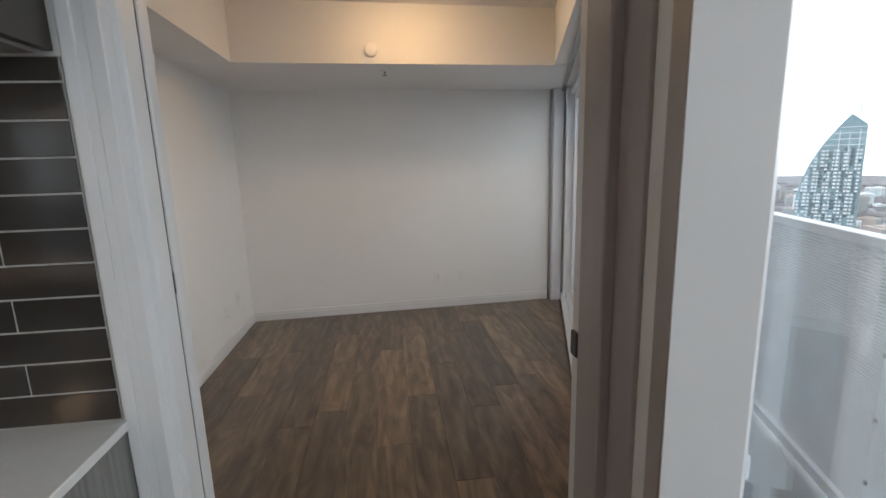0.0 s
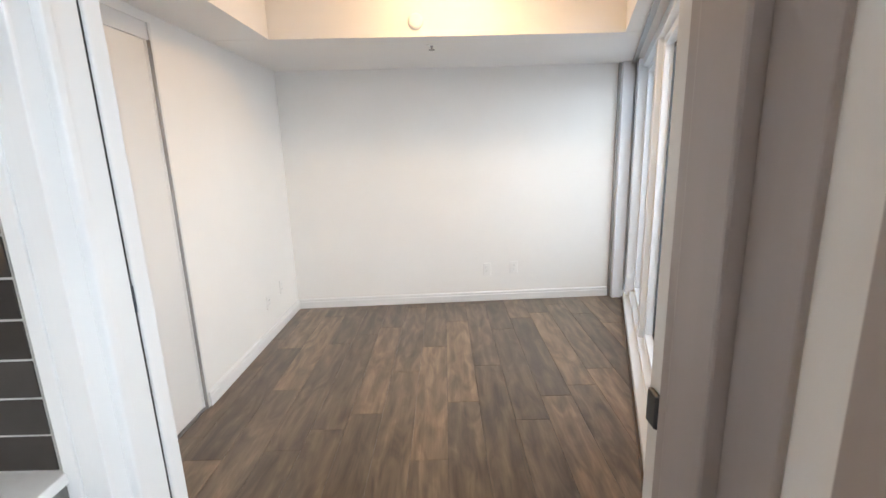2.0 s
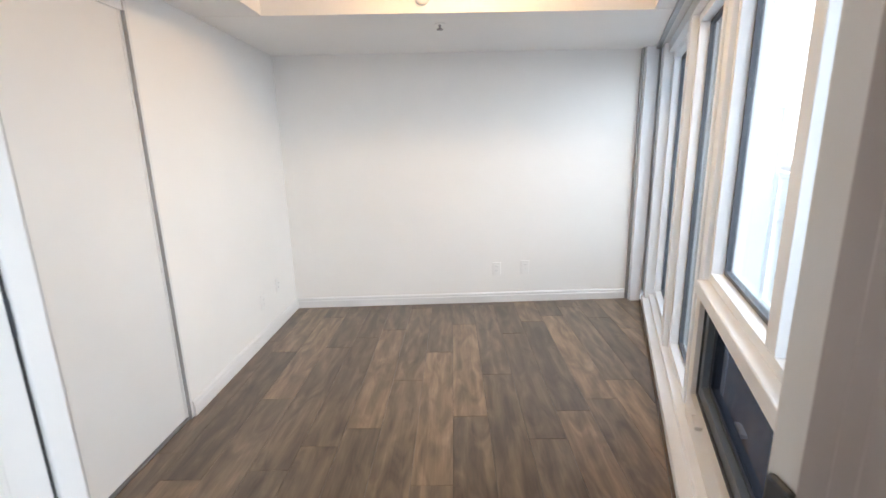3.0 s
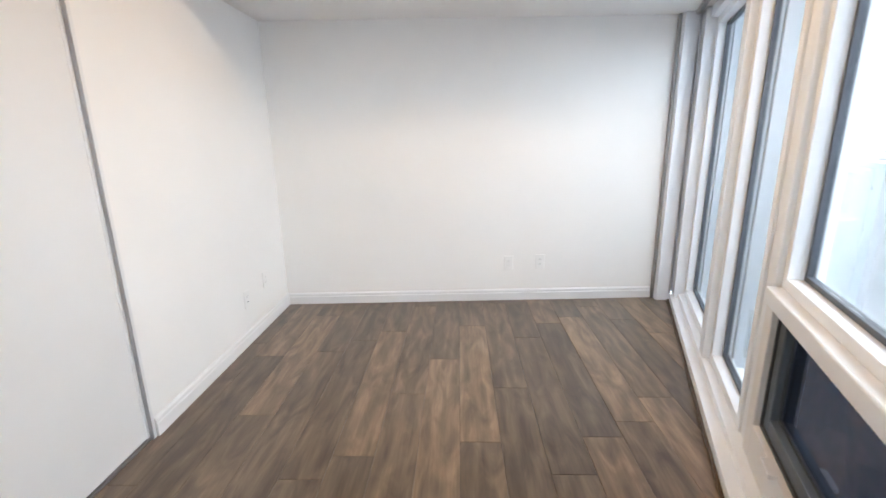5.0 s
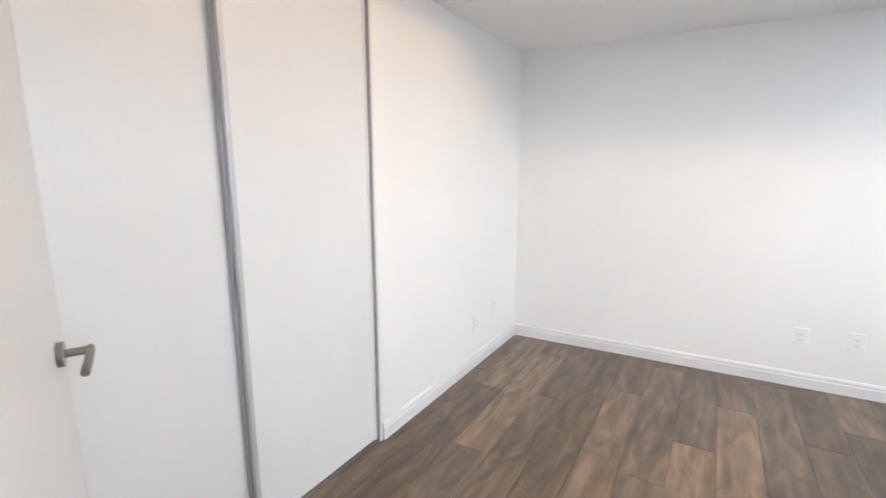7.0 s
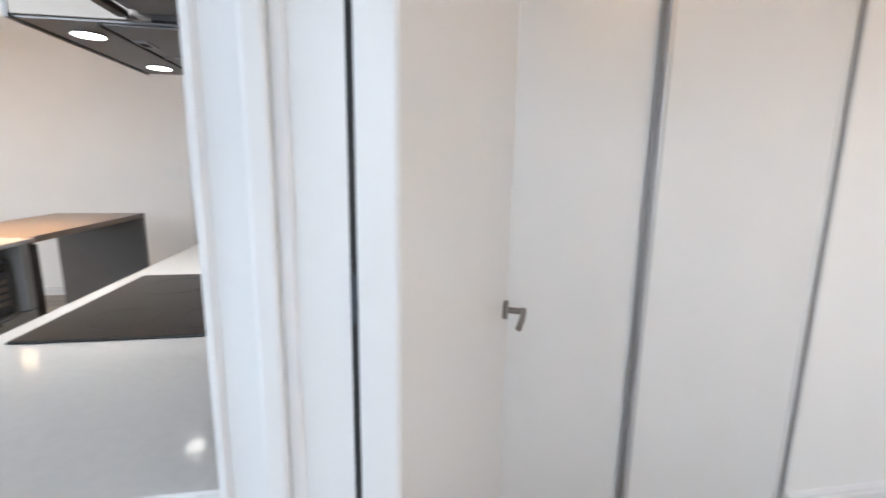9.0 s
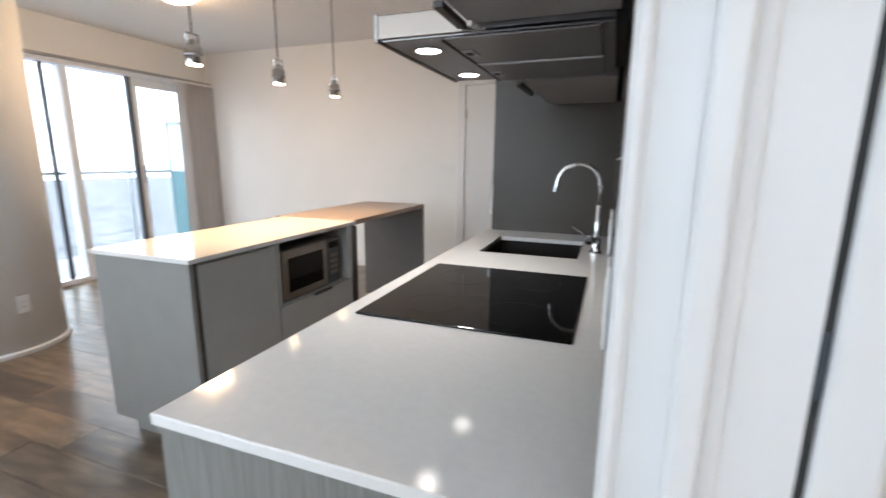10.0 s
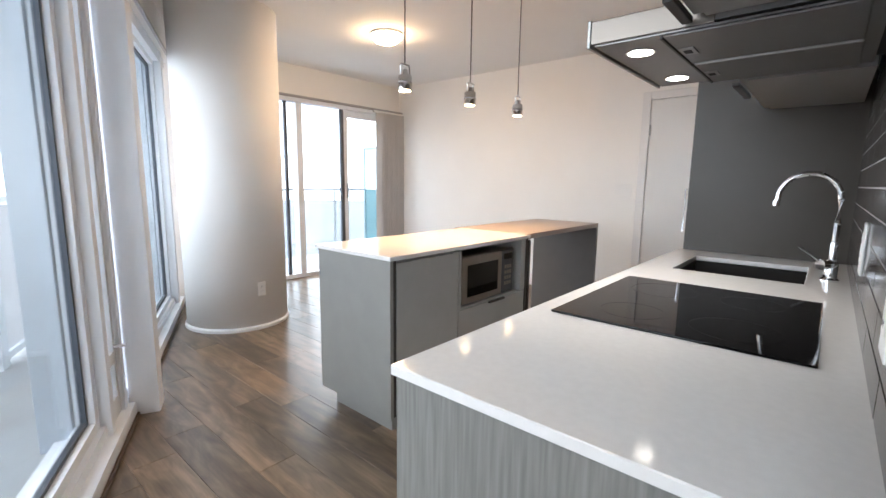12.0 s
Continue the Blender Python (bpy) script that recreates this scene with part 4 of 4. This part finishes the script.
def block(x, y, w, d, h, material, rz):
    t = thing("far_building", "hazy far apartment block in the city", "building", pose(x, y, GR, 0, 0, rz), group="far city blocks")
    part("wall", B(-w / 2, w / 2, -d / 2, d / 2, 0, h), material, t)
    bm = bmesh.new()
    for k in range(int(h // 4)):
        box(bm, -w / 2 + 1, w / 2 - 1, -d / 2 - .3, -d / 2, k * 4 + 1.5, k * 4 + 3.2)
        box(bm, -w / 2 - .3, -w / 2, -d / 2 + 1, d / 2 - 1, k * 4 + 1.5, k * 4 + 3.2)
    part("windows", bm, TOWERG, t)
    part("roof", B(-w / 4, w / 4, -d / 4, d / 4, h, h + 4), material, t)


for i in range(60):
    a = radians(rnd.uniform(-75, 75))
    r = rnd.uniform(500, 2200)
    block(r * math.cos(a), r * math.sin(a), rnd.uniform(25, 60), rnd.uniform(20, 40), rnd.uniform(12, 62), rnd.choice((SLAB, BRICKF, SLAB)), rnd.uniform(0, 90))
for i in range(110):
    a = radians(rnd.uniform(18, 62))
    r = rnd.uniform(1500, 4300)
    block(r * math.cos(a), r * math.sin(a), rnd.uniform(30, 80), rnd.uniform(20, 45), rnd.uniform(15, 75), rnd.choice((SLAB, BRICKF, BRICKF)), rnd.uniform(0, 90))
block(440, 318, 40, 28, 196, BRICKF, 30)
block(330, 395, 30, 22, 150, SLAB, 20)
block(560, 660, 90, 30, 168, SLAB, 35)
woods = bmesh.new()
for i in range(900):
    a, r = radians(rnd.uniform(15, 65)), rnd.uniform(1300, 4600)
    w, h = rnd.uniform(20, 90), rnd.uniform(7, 16)
    x, y = r * math.cos(a), r * math.sin(a)
    bmesh.ops.create_icosphere(woods, subdivisions=1, radius=1, matrix=Matrix.Translation((x, y, GR)) @ Matrix.Diagonal((w, w * .8, h, 1)))
tagged(part("far_woods", woods, WOODS), "hazy bare woods between the far city blocks", "trees", kind="stuff")

# ---- backsplash tiles ----
bs = tagged(part("backsplash", B(-1.196, .767, .0087, .0175, CT, 1.60), GROUT), "dark glazed subway tile backsplash with pale joints", "tiles", kind="structure")
TH, TW, J = .0637, .305, .0038
half = {}


def tile_at(x0, x1, z0, z1):
    key = (round(x1 - x0, 3), round(z1 - z0, 3))
    if key not in half:
        w, h = x1 - x0, z1 - z0
        b = B(-w / 2 + J / 2, w / 2 - J / 2, -.0035, .002, -h / 2 + J / 2, h / 2 - J / 2, bevel=.0012)
        half[key] = bpy.data.meshes.new("tile")
        b.to_mesh(half[key]), b.free()
        half[key].materials.append(TILE)
    o = new("tile", half[key])
    o.parent = bs
    o.location = ((x0 + x1) / 2, .010, (z0 + z1) / 2)
    o.rotation_euler = (rnd.gauss(0, .0015), 0, rnd.gauss(0, .0012))


for r in range(11):
    z0 = CT + .001 + r * TH
    z1 = min(z0 + TH, 1.60)
    if z1 - z0 < .02:
        continue
    x = .767
    first = True
    while x > -1.195:
        w = TW / 2 if (first and r % 2) else TW
        first = False
        x0 = max(-1.195, x - w)
        if x - x0 > .02:
            tile_at(x0, x, z0, z1)
        x = x0

# ---- floor planks ----
PW, PL, G = .179, 1.22, .0013
JOINTS = {0: 1.588, 1: 2.05, 2: 1.20, 3: 1.68, 4: 2.11, 5: 2.713, 6: 1.72}
rnd = random.Random(11)
whole = None


def cut(poly, a, b, c):
    """Keep the part of a polygon where a*x + b*y <= c."""
    out = []
    for p, q in zip(poly, poly[1:] + poly[:1]):
        dp, dq = a * p[0] + b * p[1] - c, a * q[0] + b * q[1] - c
        if dp <= 0:
            out.append(p)
        if dp * dq < 0:
            k = dp / (dp - dq)
            out.append((p[0] + k * (q[0] - p[0]), p[1] + k * (q[1] - p[1])))
    return out


nb, nl = bed_n, liv_n
LIMITS = [(nb.x, nb.y, nb.x * bedP.x + nb.y * bedP.y + .01), (nl.x, nl.y, nl.x * livP.x + nl.y * livP.y + .01), (0, -1, 5.1), (-1, 0, 3.5), (-.044, 1, 3.345)]
for c in range(-25, 13):
    x0 = .835 + c * PW
    y = JOINTS.get(c, rnd.uniform(0, PL)) - 7 * PL
    while y < 3.5:
        rect = [(x0 + G / 2, y + G / 2), (x0 + PW - G / 2, y + G / 2), (x0 + PW - G / 2, y + PL - G / 2), (x0 + G / 2, y + PL - G / 2)]
        poly = rect
        for lim in LIMITS:
            poly = cut(poly, *lim) if poly else poly
        if poly and x0 + PW < .1:
            poly = cut(poly, 0, 1, .03)
        if len(poly) >= 3:
            cx, cy = x0 + PW / 2, y + PL / 2
            if poly == rect and whole:
                me = whole
            else:
                b = prism(bmesh.new(), [(px - cx, py - cy) for px, py in poly], -.010, 0)
                top = [e for e in b.edges if all(v.co.z > -.001 for v in e.verts)]
                bmesh.ops.bevel(b, geom=top, offset=.0009, segments=1, affect="EDGES")
                me = bpy.data.meshes.new("plank")
                b.to_mesh(me), b.free()
                me.materials.append(FLOOR)
                if poly == rect:
                    whole = me
            o = new("plank", me)
            o.parent = floor
            o.location = (cx, cy, 0)
        y += PL
